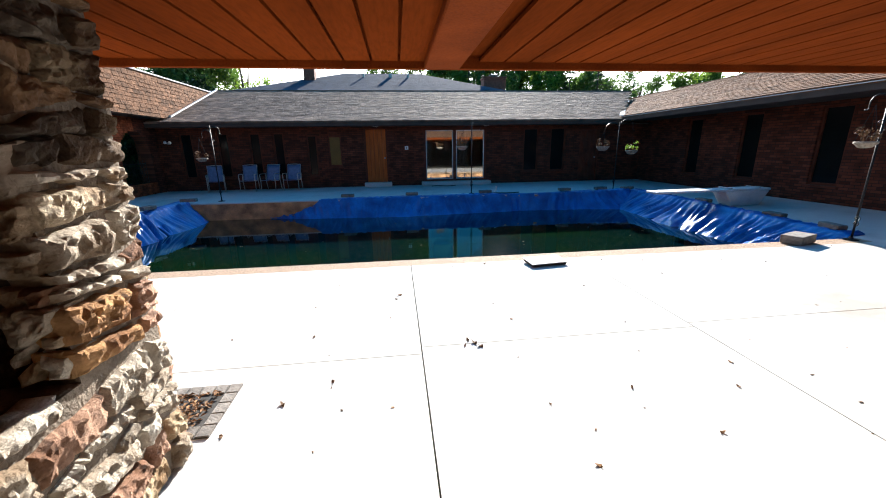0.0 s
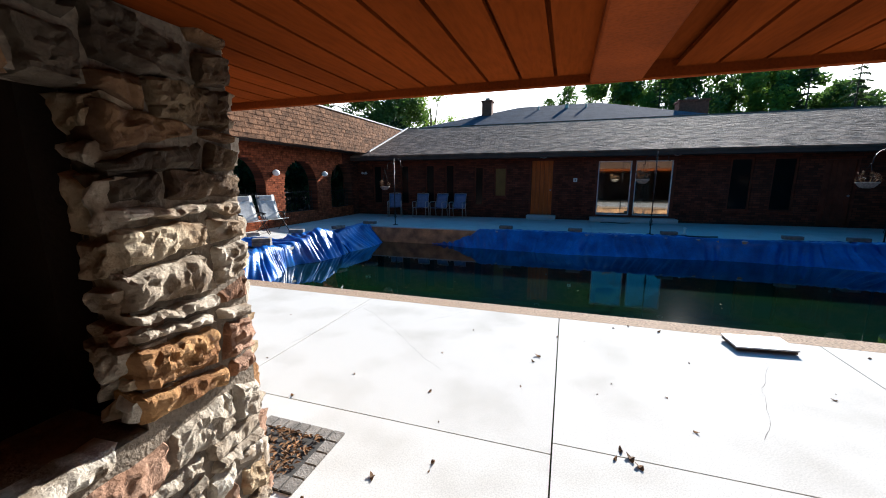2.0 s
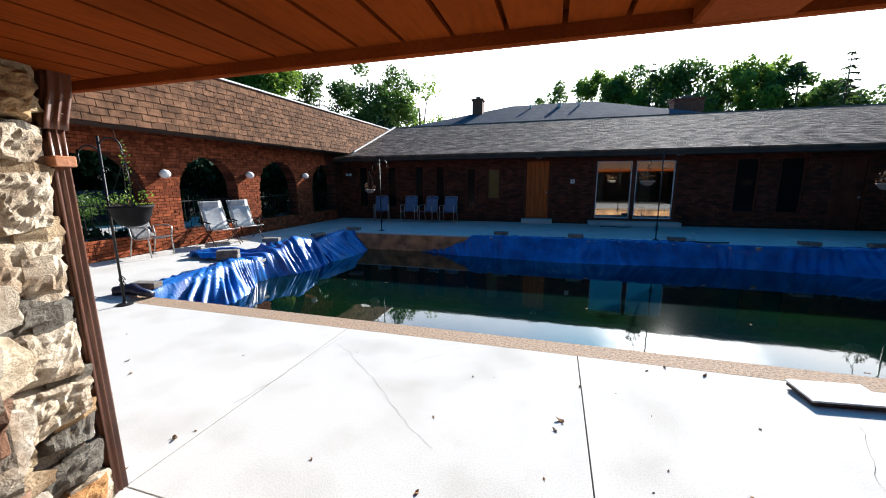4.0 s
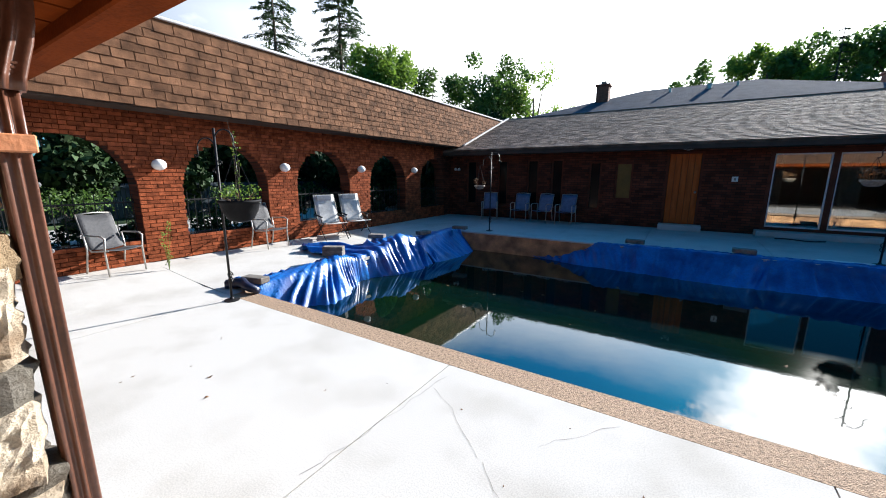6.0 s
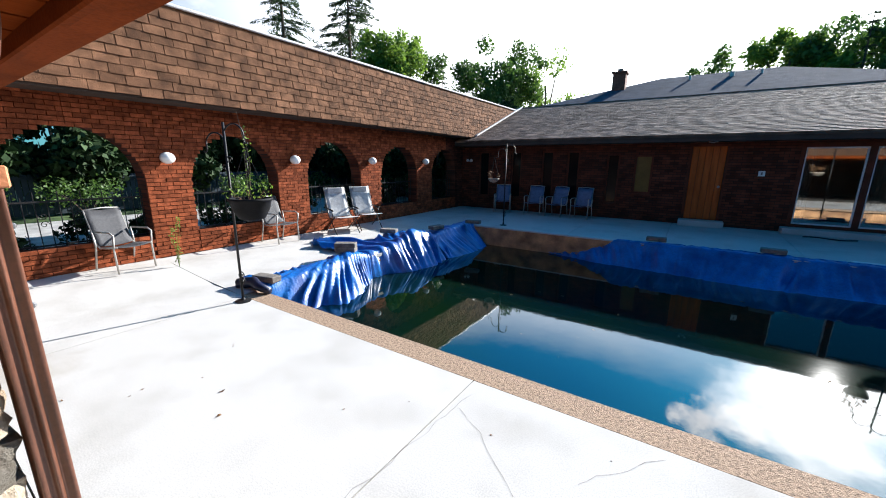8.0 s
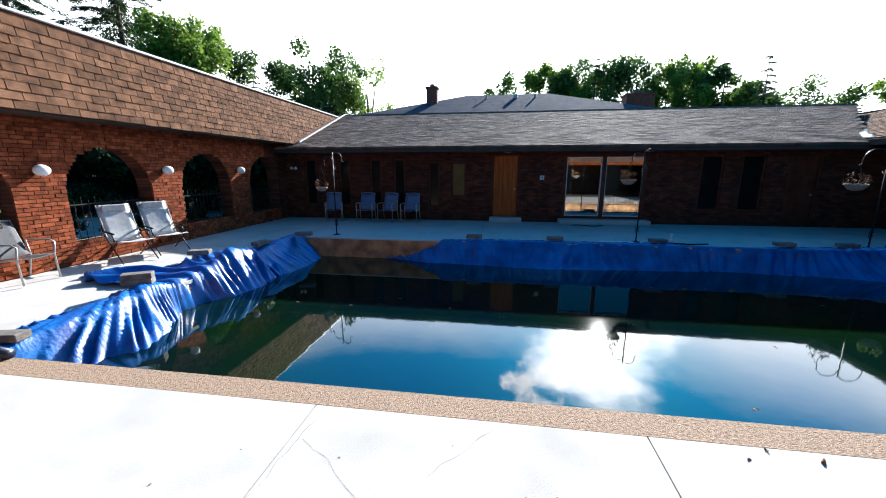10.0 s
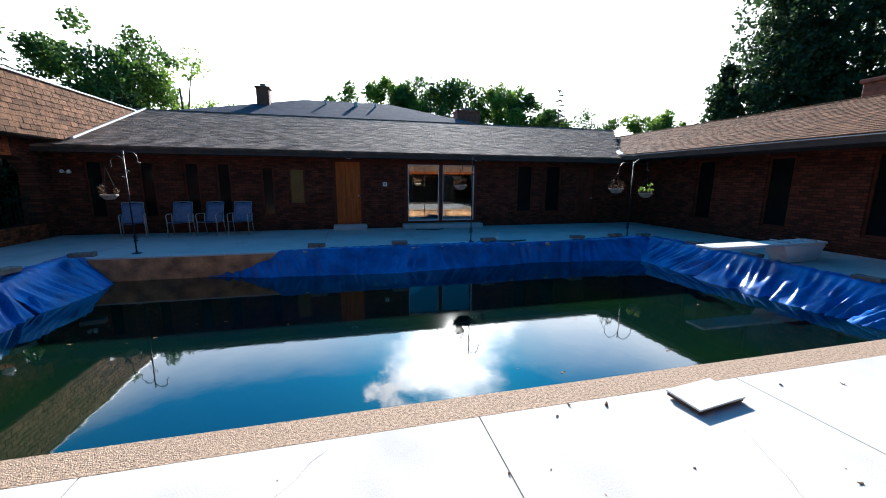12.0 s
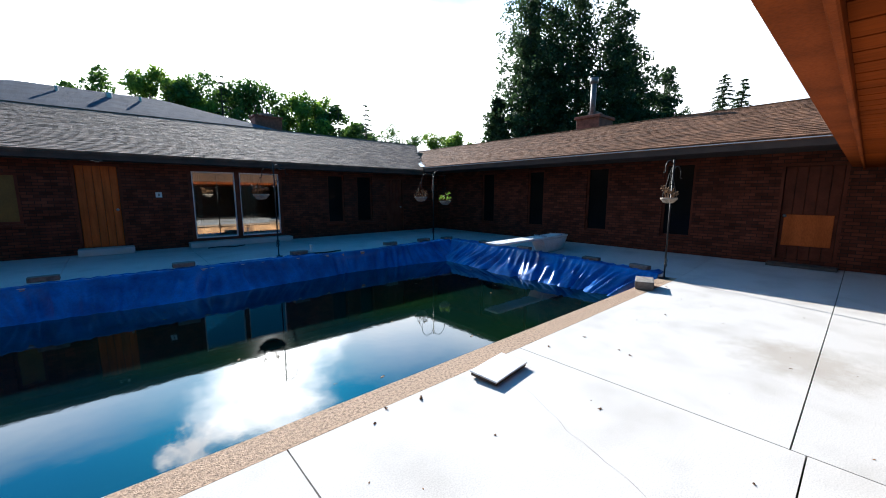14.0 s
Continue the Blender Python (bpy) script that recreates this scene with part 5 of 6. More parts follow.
conifer(23.8, 44.4, 12.8, 2.3, 52, "distant pointed spruce above the roofs", 2600)
conifer(22.0, 47.9, 13.2, 2.0, 53, "distant small spruce above the roofs", 2200)
broadleaf(31.1, 39.3, 9.4, 3.2, 54, GB, "sunlit bushy tree beyond the corner of the roofs", 5500, 0.2)
broadleaf(30.0, 46, 11.0, 3.0, 55, G, "round distant tree beyond the roofs", 3000, 0.2)
broadleaf(33.5, 38, 8.8, 2.4, 56, GB, "low sunlit tree beyond the roof", 3500, 0.2)
# right: the big cedars
for k, (x, y, h, s) in enumerate(((27.1, 23.2, 20.8, 5.0), (31.0, 21.0, 21.5, 5.6), (32.9, 18.6, 18.0, 4.8), (35.5, 18.0, 14.8, 4.4), (38.2, 16.4, 13.0, 4.0), (25.6, 25.2, 10.0, 3.0), (29.0, 22.4, 18.0, 4.6))):
    cedar(x, y, h, s, 60 + k, "tall dense dark cedar behind the east wing")
conifer(50.4, 14.7, 14.8, 3.6, 66, "distant spruce pair beyond the east wing", 9000, 0.22, 30, 0.3)
conifer(52.7, 13.5, 14.5, 3.4, 67, "distant spruce pair beyond the east wing", 9000, 0.22, 30, 0.3)
# wood north-west of the arcade, its shade put into the dark leaf colour
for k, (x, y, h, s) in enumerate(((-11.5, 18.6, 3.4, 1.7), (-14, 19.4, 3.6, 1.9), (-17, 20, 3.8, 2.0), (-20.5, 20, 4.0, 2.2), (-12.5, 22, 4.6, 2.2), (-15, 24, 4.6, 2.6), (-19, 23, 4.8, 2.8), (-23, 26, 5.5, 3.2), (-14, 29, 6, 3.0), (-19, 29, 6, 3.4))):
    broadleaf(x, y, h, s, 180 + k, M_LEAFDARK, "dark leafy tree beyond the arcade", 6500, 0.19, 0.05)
# greenery behind the arches, coloured dark for the shade there
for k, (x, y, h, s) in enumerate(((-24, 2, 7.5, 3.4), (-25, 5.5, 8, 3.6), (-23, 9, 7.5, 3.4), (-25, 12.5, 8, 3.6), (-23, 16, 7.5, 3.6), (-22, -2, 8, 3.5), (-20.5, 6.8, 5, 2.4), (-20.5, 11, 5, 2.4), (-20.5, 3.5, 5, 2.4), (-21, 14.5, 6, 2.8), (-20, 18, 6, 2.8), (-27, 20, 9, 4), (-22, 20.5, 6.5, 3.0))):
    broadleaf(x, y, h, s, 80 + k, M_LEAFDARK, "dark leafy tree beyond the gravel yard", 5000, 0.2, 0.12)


def picket_fence(x, y0, y1):
    f = thing("board_fence", "weathered blue-grey board fence beyond the yard", "fence")
    me = mesh_of("board", bbox(-0.012, 0.012, -0.07, 0.07, 0, 1.35, 0.003, 1), M_BLUEWOOD)
    y = y0
    while y < y1:
        piece("board", me, f, pose(x, y, 0.02, 0, 0, 0))
        y += 0.16
    for z in (0.4, 1.2):
        part("rail", bbox(x + 0.015, x + 0.06, y0, y1, z, z + 0.09), M_BLUEWOOD, f)


picket_fence(-19.0, 1.0, 22.0)


def shrub(x, y, h, s, seed, count=700, material=None, label="leafy green shrub"):
    rng = random.Random(seed)
    t = thing("shrub", label, "shrub", "shrubs", at=(x, y, 0.0))
    bm = bmesh.new()
    blobs = []
    for k in range(7):
        a = rng.uniform(0, 6.28)
        tip = (s * 0.7 * math.cos(a), s * 0.7 * math.sin(a), h * rng.uniform(0.5, 0.9))
        tube(bm, [(0, 0, -0.05), (tip[0] * 0.5, tip[1] * 0.5, tip[2] * 0.6), tip], 0.012, 5, 0.004)
        blobs.append((tip, s * 0.5))
    part("stems", bm, M_BARK, t)
    raw("leaves", *leaf_cloud(rng, blobs, count, 0.055), material or M_LEAF, t)


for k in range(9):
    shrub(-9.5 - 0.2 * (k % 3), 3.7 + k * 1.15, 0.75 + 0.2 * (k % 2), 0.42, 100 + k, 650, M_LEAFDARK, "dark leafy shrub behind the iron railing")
for k in range(7):
    shrub(-17.8 - 0.4 * (k % 2), 2 + k * 2.4, 1.1, 1.0, 120 + k, 900, M_LEAF, "tall weeds along the board fence")


# iron railings in the arches
def railing(y0, y1):
    r = thing("iron_railing", "black wrought-iron railing with scrolls set in an arch", "railing", "arch railings", at=(WX0 - 0.24, 0, 0.05))
    for z in (0.52, 1.18):
        part("rail", bbox(-0.012, 0.012, y0, y1, z, z + 0.025), M_IRON, r)
    n_ = int((y1 - y0) / 0.125)
    for k in range(n_ + 1):
        y = y0 + 0.02 + (y1 - y0 - 0.04) * k / n_
        bm = bmesh.new()
        tube(bm, [(0, y, 0.47), (0, y, 1.2 + (0.14 if k % 2 else 0.06))], 0.007, 6)
        part("bar", bm, M_IRON, r)
    for k in range(0, n_, 3):
        y = y0 + 0.02 + (y1 - y0 - 0.04) * (k + 0.5) / n_
        bm = bmesh.new()
        pts = [(0, y + (0.055 - 0.0035 * i) * math.cos(i * 0.6), 0.85 + (0.055 - 0.0035 * i) * math.sin(i * 0.6)) for i in range(14)]
        tube(bm, pts, 0.006, 5)
        pts = [(0, y + (0.055 - 0.0035 * i) * math.cos(i * 0.6 + 3), 0.98 + (0.055 - 0.0035 * i) * math.sin(i * 0.6 + 3)) for i in range(14)]
        tube(bm, pts, 0.006, 5)
        part("scroll", bm, M_IRON, r)


for c in ARC_C:
    railing(c - ARC_R, c + ARC_R)
railing(13.9, 15.5)


# globe lamps on the pillars
def wall_lamp(y):
    l = thing("wall_lamp", "round white globe lamp on a brick pillar", "wall lamp", "arcade lamps", at=(WX0, y, 1.90))
    bm = bmesh.new()
    bmesh.ops.create_uvsphere(bm, u_segments=20, v_segments=12, radius=0.115, matrix=Matrix.Translation((0.15, 0, 0)) @ Matrix.Diagonal((1, 1, 0.86, 1)))
    part("globe", bm, M_LAMP, l, "", True)
    bm = bmesh.new()
    tube(bm, [(0.0, 0, 0.0), (0.05, 0, 0.0)], 0.06, 14)
    part("base", bm, M_IRON, l)


for y in (5.79, 8.32, 10.82, 13.37):
    wall_lamp(y)


# chimneys, distant roof
def chimney(x, y, w, d, z0, z1, label, pot=False):
    c = thing("chimney", label, "chimney", "chimneys")
    part("shaft", bbox(x - w / 2, x + w / 2, y - d / 2, y + d / 2, z0, z1, 0.01, 1), M_RED, c)
    part("cap", bbox(x - w / 2 - 0.06, x + w / 2 + 0.06, y - d / 2 - 0.06, y + d / 2 + 0.06, z1, z1 + 0.1, 0.01, 1), M_RED, c)
    part("flue", bbox(x - w / 5, x + w / 5, y - d / 5, y + d / 5, z1 + 0.1, z1 + 0.28, 0.01, 1), M_BLOCK, c)
    if pot:
        bm = bmesh.new()
        tube(bm, [(x - w * 0.2, y, z1), (x - w * 0.2, y, z1 + 1.35)], 0.1, 14)
        tube(bm, [(x - w * 0.2, y, z1 + 1.3), (x - w * 0.2, y, z1 + 1.5)], 0.15, 14)
        part("flue_pipe", bm, M_FLUE, c, "dull metal flue pipe", True)


chimney(-4.97, 27.5, 0.67, 0.67, -0.07, 6.86, "slim red brick chimney beyond the ridge")
chimney(7.2, 27.5, 1.5, 1.0, -0.07, 6.12, "wide low brick chimney on the ridge")
chimney(14.0, 10.4, 1.1, 0.9, 3.4, 4.5, "brick chimney with a metal flue on the east wing", True)

house = thing("house", "larger house with a blue-grey hipped roof behind the wing", "house")
part("wall", bbox(-9, 7.5, 24.6, 34, -0.07, 4.9), M_BRICKX, house)
bm = bmesh.new()
vs = [bm.verts.new(p) for p in ((-9.4, 24.2, 4.85), (7.9, 24.2, 4.85), (7.9, 34.4, 4.85), (-9.4, 34.4, 4.85), (-3.0, 29.3, 6.75), (2.3, 29.3, 6.75))]
for f in ((0, 1, 5, 4), (1, 2, 5), (2, 3, 4, 5), (3, 0, 4), (3, 2, 1, 0)):
    bm.faces.new([vs[i] for i in f])
roof_h = part("roof", bm, M_SLATEROOF, house)
for x in (-1.6, 0.2, 1.4):
    bm = bmesh.new()
    tube(bm, [(x, 28.2, 6.2), (x, 28.2, 6.55)], 0.07 if x != 0.2 else 0.14, 10)
    part("vent", bm, M_GREYMETAL, roof_h)

# ---- poles with hanging baskets ----
def arc_pts(cx, cz, r, a0, a1, n, ax):
    return [(ax[0] * (cx + r * math.cos(a0 + (a1 - a0) * k / n)), ax[1] * (cx + r * math.cos(a0 + (a1 - a0) * k / n)), cz + r * math.sin(a0 + (a1 - a0) * k / n)) for k in range(n + 1)]


def hook_pole(x, y, rz, h, label, hooks=2, arm=0.14):
    p = thing("hook_pole", label, "garden pole", "garden poles", at=(x, y, gz(x, y)), rz=rz)
    bm = bmesh.new()
    tube(bm, [(0, 0, 0), (0, 0, h)], 0.016, 8)
    part("pole", bm, M_IRON, p, "", True)
    bm = bmesh.new()
    lathe(bm, [(0.0, 0.0), (0.1, 0.0), (0.1, 0.012), (0.03, 0.025), (0.02, 0.05)], 18)
    part("foot", bm, M_IRON, p)
    for k in range(hooks):
        a = math.pi * k + 0.3 * (k > 1)
        ax = (math.cos(a), math.sin(a))
        top = h - 0.16 - 0.1 * k
        pts = arc_pts(arm, top, arm, math.pi, 0.0, 12, ax) + arc_pts(2 * arm + 0.03, top - 0.06, 0.035, math.pi, 1.7 * math.pi, 6, ax)
        bm = bmesh.new()
        tube(bm, pts, 0.010, 6)
        part("hook", bm, M_IRON, p, "", True)
        pts = [(ax[0] * (0.03 + 0.05 * math.cos(i * 0.55) * (1 - i / 16)) + 0.0, ax[1] * (0.03 + 0.05 * math.cos(i * 0.55) * (1 - i / 16)), h - 0.45 - 0.1 * k + 0.05 * math.sin(i * 0.55) * (1 - i / 16)) for i in range(13)]
        bm = bmesh.new()
        tube(bm, pts, 0.008, 5)
        part("scroll", bm, M_IRON, p, "", True)
    for z in (0.28, 0.36):
        bm = bmesh.new()
        tube(bm, [(0.05 * math.cos(i * 0.7) * (1 - i / 18) , 0.015, z + 0.06 * math.sin(i * 0.7) * (1 - i / 18)) for i in range(14)], 0.008, 5)
        part("scroll", bm, M_IRON, p, "", True)
    return p


def basket(x, y, z, zt, r, label, seed, dark=False, plant=0.2, count=160, m_leaf=None):
    b = thing("hanging_basket", label, "hanging basket", "hanging baskets", at=(x, y, z))
    bm = bmesh.new()
    deep = 1.15 if dark else 0.75
    lathe(bm, [(r * 0.3, -r * deep), (r * 0.62, -r * deep * 0.88), (r * 0.86, -r * deep * 0.5), (r * 0.95, -0.04), (r * 1.04, -0.03), (r * 1.04, 0.0), (r * 0.94, 0.0), (r * 0.9, -0.05), (0.02, -0.06)], 24)
    part("pot", bm, M_POT if dark else M_COCO, b, "", True)
    for k in range(3):
        a = k * 2.094 + 0.4
        bm = bmesh.new()
        tube(bm, [(r * math.cos(a), r * math.sin(a), 0), (0, 0, zt - z)], 0.004, 5)
        part("wire", bm, M_IRON, b)
    rng = random.Random(seed)
    bm = bmesh.new()
    blobs = []
    for k in range(9):
        a = rng.uniform(0, 6.28)
        tip = (r * 0.9 * math.cos(a), r * 0.9 * math.sin(a), plant * rng.uniform(0.2, 1.0))
        tube(bm, [(tip[0] * 0.3, tip[1] * 0.3, -0.05), tip], 0.005, 4, 0.002)
        blobs.append((tip, r * 0.35))
    part("stems", bm, M_DEADLEAF, b)
    raw("leaves", *leaf_cloud(rng, blobs, count, 0.024), m_leaf or M_DEADLEAF, b)
    return b


hook_pole(-5.6, 5.39, 20, 2.32, "black wrought-iron garden pole standing beside the pool coping", 2)
hook_pole(-5.12, 12.72, -10, 2.25, "black iron garden pole on the far side of the pool", 2)
hook_pole(2.81, 12.78, 0, 2.3, "black iron garden pole before the sliding door", 2)
hook_pole(7.87, 12.75, 0, 2.25, "black iron garden pole at the far pool corner", 2, 0.25)
hook_pole(8.05, 5.68, 170, 2.36, "tall black iron garden pole beside the tarp", 2)
basket(-5.44, 12.64, 1.45, 2.03, 0.15, "small basket of dry plants on an iron pole", 201)
basket(2.49, 12.78, 1.68, 2.08, 0.17, "pale basket with dry flowers on an iron pole", 202)
basket(7.34, 12.75, 1.60, 2.03, 0.2, "coir basket of dried trailing plants on an iron pole", 203)
basket(8.40, 12.75, 1.46, 1.93, 0.19, "pale basket with a small green plant", 204, False, 0.3, 160, M_LEAFBRIGHT)
basket(7.74, 5.62, 1.63, 2.18, 0.14, "pale hanging basket with dry stems", 205)

# large black pot with a trellis and climbing plant, on the first pole
pot = basket(-5.3, 5.47, 1.41, 2.02, 0.25, "large black hanging pot with a trellis and climbing plant", 206, True, 0.11, 45, M_LEAFBRIGHT)
bm = bmesh.new()
tube(bm, [(-0.22 * math.cos(math.pi * k / 12), 0.12 * math.cos(math.pi * k / 12), 0.35 + 0.22 * math.sin(math.pi * k / 12)) for k in range(13)], 0.005, 5)
tube(bm, [(-0.22, 0.12, 0), (-0.22, 0.12, 0.36)], 0.005, 5)
tube(bm, [(0.22, -0.12, 0), (0.22, -0.12, 0.36)], 0.005, 5)
part("trellis", bm, M_IRON, pot)
rng = random.Random(77)
bm = bmesh.new()
tube(bm, [(0.0, 0, 0), (0.03, 0.02, 0.4), (0.0, 0, 0.85)], 0.008, 5, 0.003)
tube(bm, [(-0.05, 0, 0), (-0.08, 0.03, 0.7), (-0.2, 0.05, 1.05)], 0.006, 5, 0.002)
part("vine_stem", bm, M_BARK, pot)
raw("vine", *leaf_cloud(rng, [((0.02, 0.0, 0.1 + 0.09 * k), 0.06) for k in range(9)] + [((0.12, 0.1, 0.15), 0.1), ((-0.1, -0.1, 0.12), 0.1)], 95, 0.02), M_LEAFBRIGHT, pot)


# ---- chairs ----
def sling_chair(label, m_sling, m_frame):
    """Garden armchair: two bent side frames, taut sling, arms. Faces +x, stands at the origin."""
    c = thing("patio_chair", label, "chair", "patio chairs")
    for s in (-0.27, 0.27):
        bm = bmesh.new()
        tube(bm, [(0.24, s, 0), (0.22, s, 0.38), (0.26, s, 0.6), (0.18, s, 0.64), (-0.2, s, 0.63)], 0.014, 8)
        part("front_leg_and_arm", bm, m_frame, c, "", True)
        bm = bmesh.new()
        tube(bm, [(-0.3, s, 0), (-0.2, s, 0.4), (-0.24, s, 0.63)], 0.014, 8)
        part("back_leg", bm, m_frame, c, "", True)
        bm = bmesh.new()
        tube(bm, [(0.26, s * 0.9, 0.41), (-0.15, s * 0.9, 0.37), (-0.22, s * 0.9, 0.42), (-0.4, s * 0.9, 0.95)], 0.012, 8)
        part("seat_rail", bm, m_frame, c, "", True)
    bm = bmesh.new()
    tube(bm, [(-0.4, -0.243, 0.95), (-0.41, 0, 0.965), (-0.4, 0.243, 0.95)], 0.012, 8)
    part("top_rail", bm, m_frame, c, "", True)

    def cloth(p, name):
        bm = bmesh.new()
        rows = []
        for x, z in p:
            rows.append([bm.verts.new((x, -0.24 + 0.48 * j / 6, z - 0.025 * math.sin(math.pi * j / 6))) for j in range(7)])
        for a, b in zip(rows, rows[1:]):
            for j in range(6):
                bm.faces.new((a[j], a[j + 1], b[j + 1], b[j]))
        ext = bmesh.ops.extrude_face_region(bm, geom=bm.faces[:])
        for v in (q for q in ext["geom"] if isinstance(q, bmesh.types.BMVert)):
            v.co.z += 0.006
            v.co.x += 0.004
        part(name, bm, m_sling, c, "", True)
    cloth([(0.27, 0.41), (0.15, 0.405), (0.0, 0.39), (-0.15, 0.38)], "seat")
    cloth([(-0.17, 0.40), (-0.23, 0.47), (-0.28, 0.62), (-0.34, 0.8), (-0.4, 0.95)], "backrest")
    return c


def place(ob, x, y, rz, label=""):
    o = copy_thing(ob, pose(x, y, gz(x, y), 0, 0, rz))
    if label:
        o["label"] = label
    return o


grey = sling_chair("grey mesh patio armchair with a pale metal frame by the arcade", M_SLING, M_CHAIRFRAME)
grey.matrix_basis = pose(-8.15, 4.93, gz(-8.15, 4.93), 0, 0, 14)
place(grey, -8.12, 7.66, 6, "grey mesh patio armchair beside a brick pillar")
blue = sling_chair("blue-grey mesh patio chair standing against the shaded wall", M_SLINGB, M_CHAIRFRAME)
blue.matrix_basis = pose(-6.35, 15.3, gz(-6.35, 15.3), 0, 0, -70)
for x, a in ((-5.2, -85), (-4.42, -98), (-3.62, -92)):
    place(blue, x, 15.35, a)


def recliner(label):
    """Adjustable recliner with a white ribbed sling, crossed legs and arms. Faces +x."""
    c = thing("recliner", label, "recliner", "recliners")
    for s in (-0.29, 0.29):
        for nm, p in (("leg", [(0.42, s, 0), (-0.25, s, 0.5)]), ("leg", [(-0.38, s, 0), (0.3, s, 0.42)]), ("armrest", [(0.2, s, 0.56), (-0.28, s, 0.58)]), ("arm_post", [(0.18, s, 0.4), (0.1, s, 0.57)])):
            bm = bmesh.new()
            tube(bm, p, 0.012 if nm != "armrest" else 0.018, 8)
            part(nm, bm, M_IRON, c, "", True)
        bm = bmesh.new()
        tube(bm, [(0.45, s * 0.93, 0.42), (-0.1, s * 0.93, 0.36), (-0.2, s * 0.93, 0.42), (-0.52, s * 0.93, 1.08)], 0.012, 8)
        part("side_rail", bm, M_CHAIRFRAME, c, "", True)
    for nm, pts in (("seat", [(0.45, 0.42), (0.3, 0.40), (0.1, 0.375), (-0.1, 0.37)]), ("backrest", [(-0.12, 0.385), (-0.22, 0.46), (-0.32, 0.67), (-0.43, 0.88), (-0.52, 1.08)])):
        bm = bmesh.new()
        rows = [[bm.verts.new((x, -0.26 + 0.52 * j / 6, z - 0.02 * math.sin(math.pi * j / 6))) for j in range(7)] for x, z in pts]
        for a, b in zip(rows, rows[1:]):
            for j in range(6):
                bm.faces.new((a[j], a[j + 1], b[j + 1], b[j]))
        ext = bmesh.ops.extrude_face_region(bm, geom=bm.faces[:])
        for v in (q for q in ext["geom"] if isinstance(q, bmesh.types.BMVert)):
            v.co.z += 0.008
            v.co.x += 0.006
        part(nm, bm, M_SLINGW, c, "", True)
    part("head_cushion", bbox(-0.5, -0.44, -0.2, 0.2, 0.93, 1.08, 0.025, 2), M_SLINGW, c)
    return c


rc = recliner("white sling recliner with a dark folding frame beside the arcade")
rc.matrix_basis = pose(-8.0, 9.3, gz(-8.0, 9.3), 0, 0, -22)
place(rc, -7.95, 10.1, -25)

# ---- diving board ----
db = thing("diving_board", "white diving board on a moulded white stand", "diving board", at=(9.3, 9.15, gz(9.3, 9.15)))
bm = bmesh.new()
vs = box(bm, -2.55, 0.6, -0.23, 0.23, 0.40, 0.455)
for v in vs:
    if v.co.x < -1:
        v.co.z -= 0.03
bevel(bm, 0.018, 2)
part("board", bm, M_WHITE, db)
bm = bmesh.new()
for v in box(bm, -0.6, 0.5, -0.24, 0.24, 0.0, 0.395):
    if v.co.z > 0.2:
        v.co.x *= 1.15
    else:
        v.co.x *= 0.72
        v.co.y *= 0.85
bevel(bm, 0.04, 3)
part("stand", bm, M_WHITE, db, "", True)
for x in (-0.5, 0.3):
    bm = bmesh.new()
    tube(bm, [(x, -0.2, 0.465), (x, 0.2, 0.465)], 0.018, 8)
    part("clamp_bar", bm, M_GREYMETAL, db)

# ---- small fittings on the walls ----
bx = thing("wall_box", "small white square switch box on the brick wall", "switch box", at=(0.775, WY1, 1.655))
part("case", bbox(-0.07, 0.07, -0.045, 0.0, -0.07, 0.07, 0.008, 2), M_WHITE, bx)
part("cover", bbox(-0.02, 0.02, -0.052, -0.046, -0.035, 0.035, 0.002, 1), M_BLOCK, bx)


def twin_lamp(x, y, z, rz):
    l = thing("floodlight", "small pale twin floodlight on the wall", "floodlight", "floodlights", at=(x, y, z), rz=rz)
    for s in (-0.08, 0.08):
        bm = bmesh.new()
        lathe(bm, [(0.02, 0), (0.03, 0.03), (0.055, 0.1), (0.05, 0.11)], 14)
        bmesh.ops.transform(bm, matrix=Matrix.Translation((s, -0.05, 0)) @ Matrix.Rotation(radians(75), 4, 'X'), verts=bm.verts[:])
        part("lamp_head", bm, M_WHITE, l, "", True)
    part("base", bbox(-0.05, 0.05, -0.06, 0.0, -0.04, 0.04, 0.008, 1), M_GREYMETAL, l)


twin_lamp(-8.1, WY1, 1.95, 0)
twin_lamp(-0.4, FE_Y + 0.45, 2.5, 0)
twin_lamp(4.0, FE_Y + 0.45, 2.5, 0)

# fountain head, hose and board on the far deck
bm = bmesh.new()
lathe(bm, [(0.06, 0), (0.06, 0.04), (0.025, 0.06), (0.025, 0.16), (0.04, 0.18), (0.03, 0.2)], 14, (3.72, 13.0, gz(3.7, 13.0)))
tagged(part("pipe_stub", bm, M_WHITE, None, "", True), "short white pipe standing up from the deck", "pipe")
bm = bmesh.new()
tube(bm, [(3.3 + 0.16 * k, 12.6 + 0.05 * math.sin(k * 1.1), gz(3, 12.6) + 0.02) for k in range(8)], 0.018, 8)
tagged(part("hose", bm, M_IRON, None, "", True), "short dark hose lying on the deck", "hose")
tagged(part("plank", bbox(1.9, 2.7, 12.5, 12.64, gz(2, 12.5), gz(2, 12.5) + 0.04, 0.006, 1), M_WHITE), "pale plank lying on the pool edge", "plank")
bm = bmesh.new()
tube(bm, [(1.7 + 0.12 * k, 15.25 + 0.1 * math.sin(k * 0.9), gz(2, 15.3) + 0.018) for k in range(9)], 0.016, 6)
tagged(part("cord", bm, M_IRON, None, "", True), "dark cord lying on the deck", "cord")

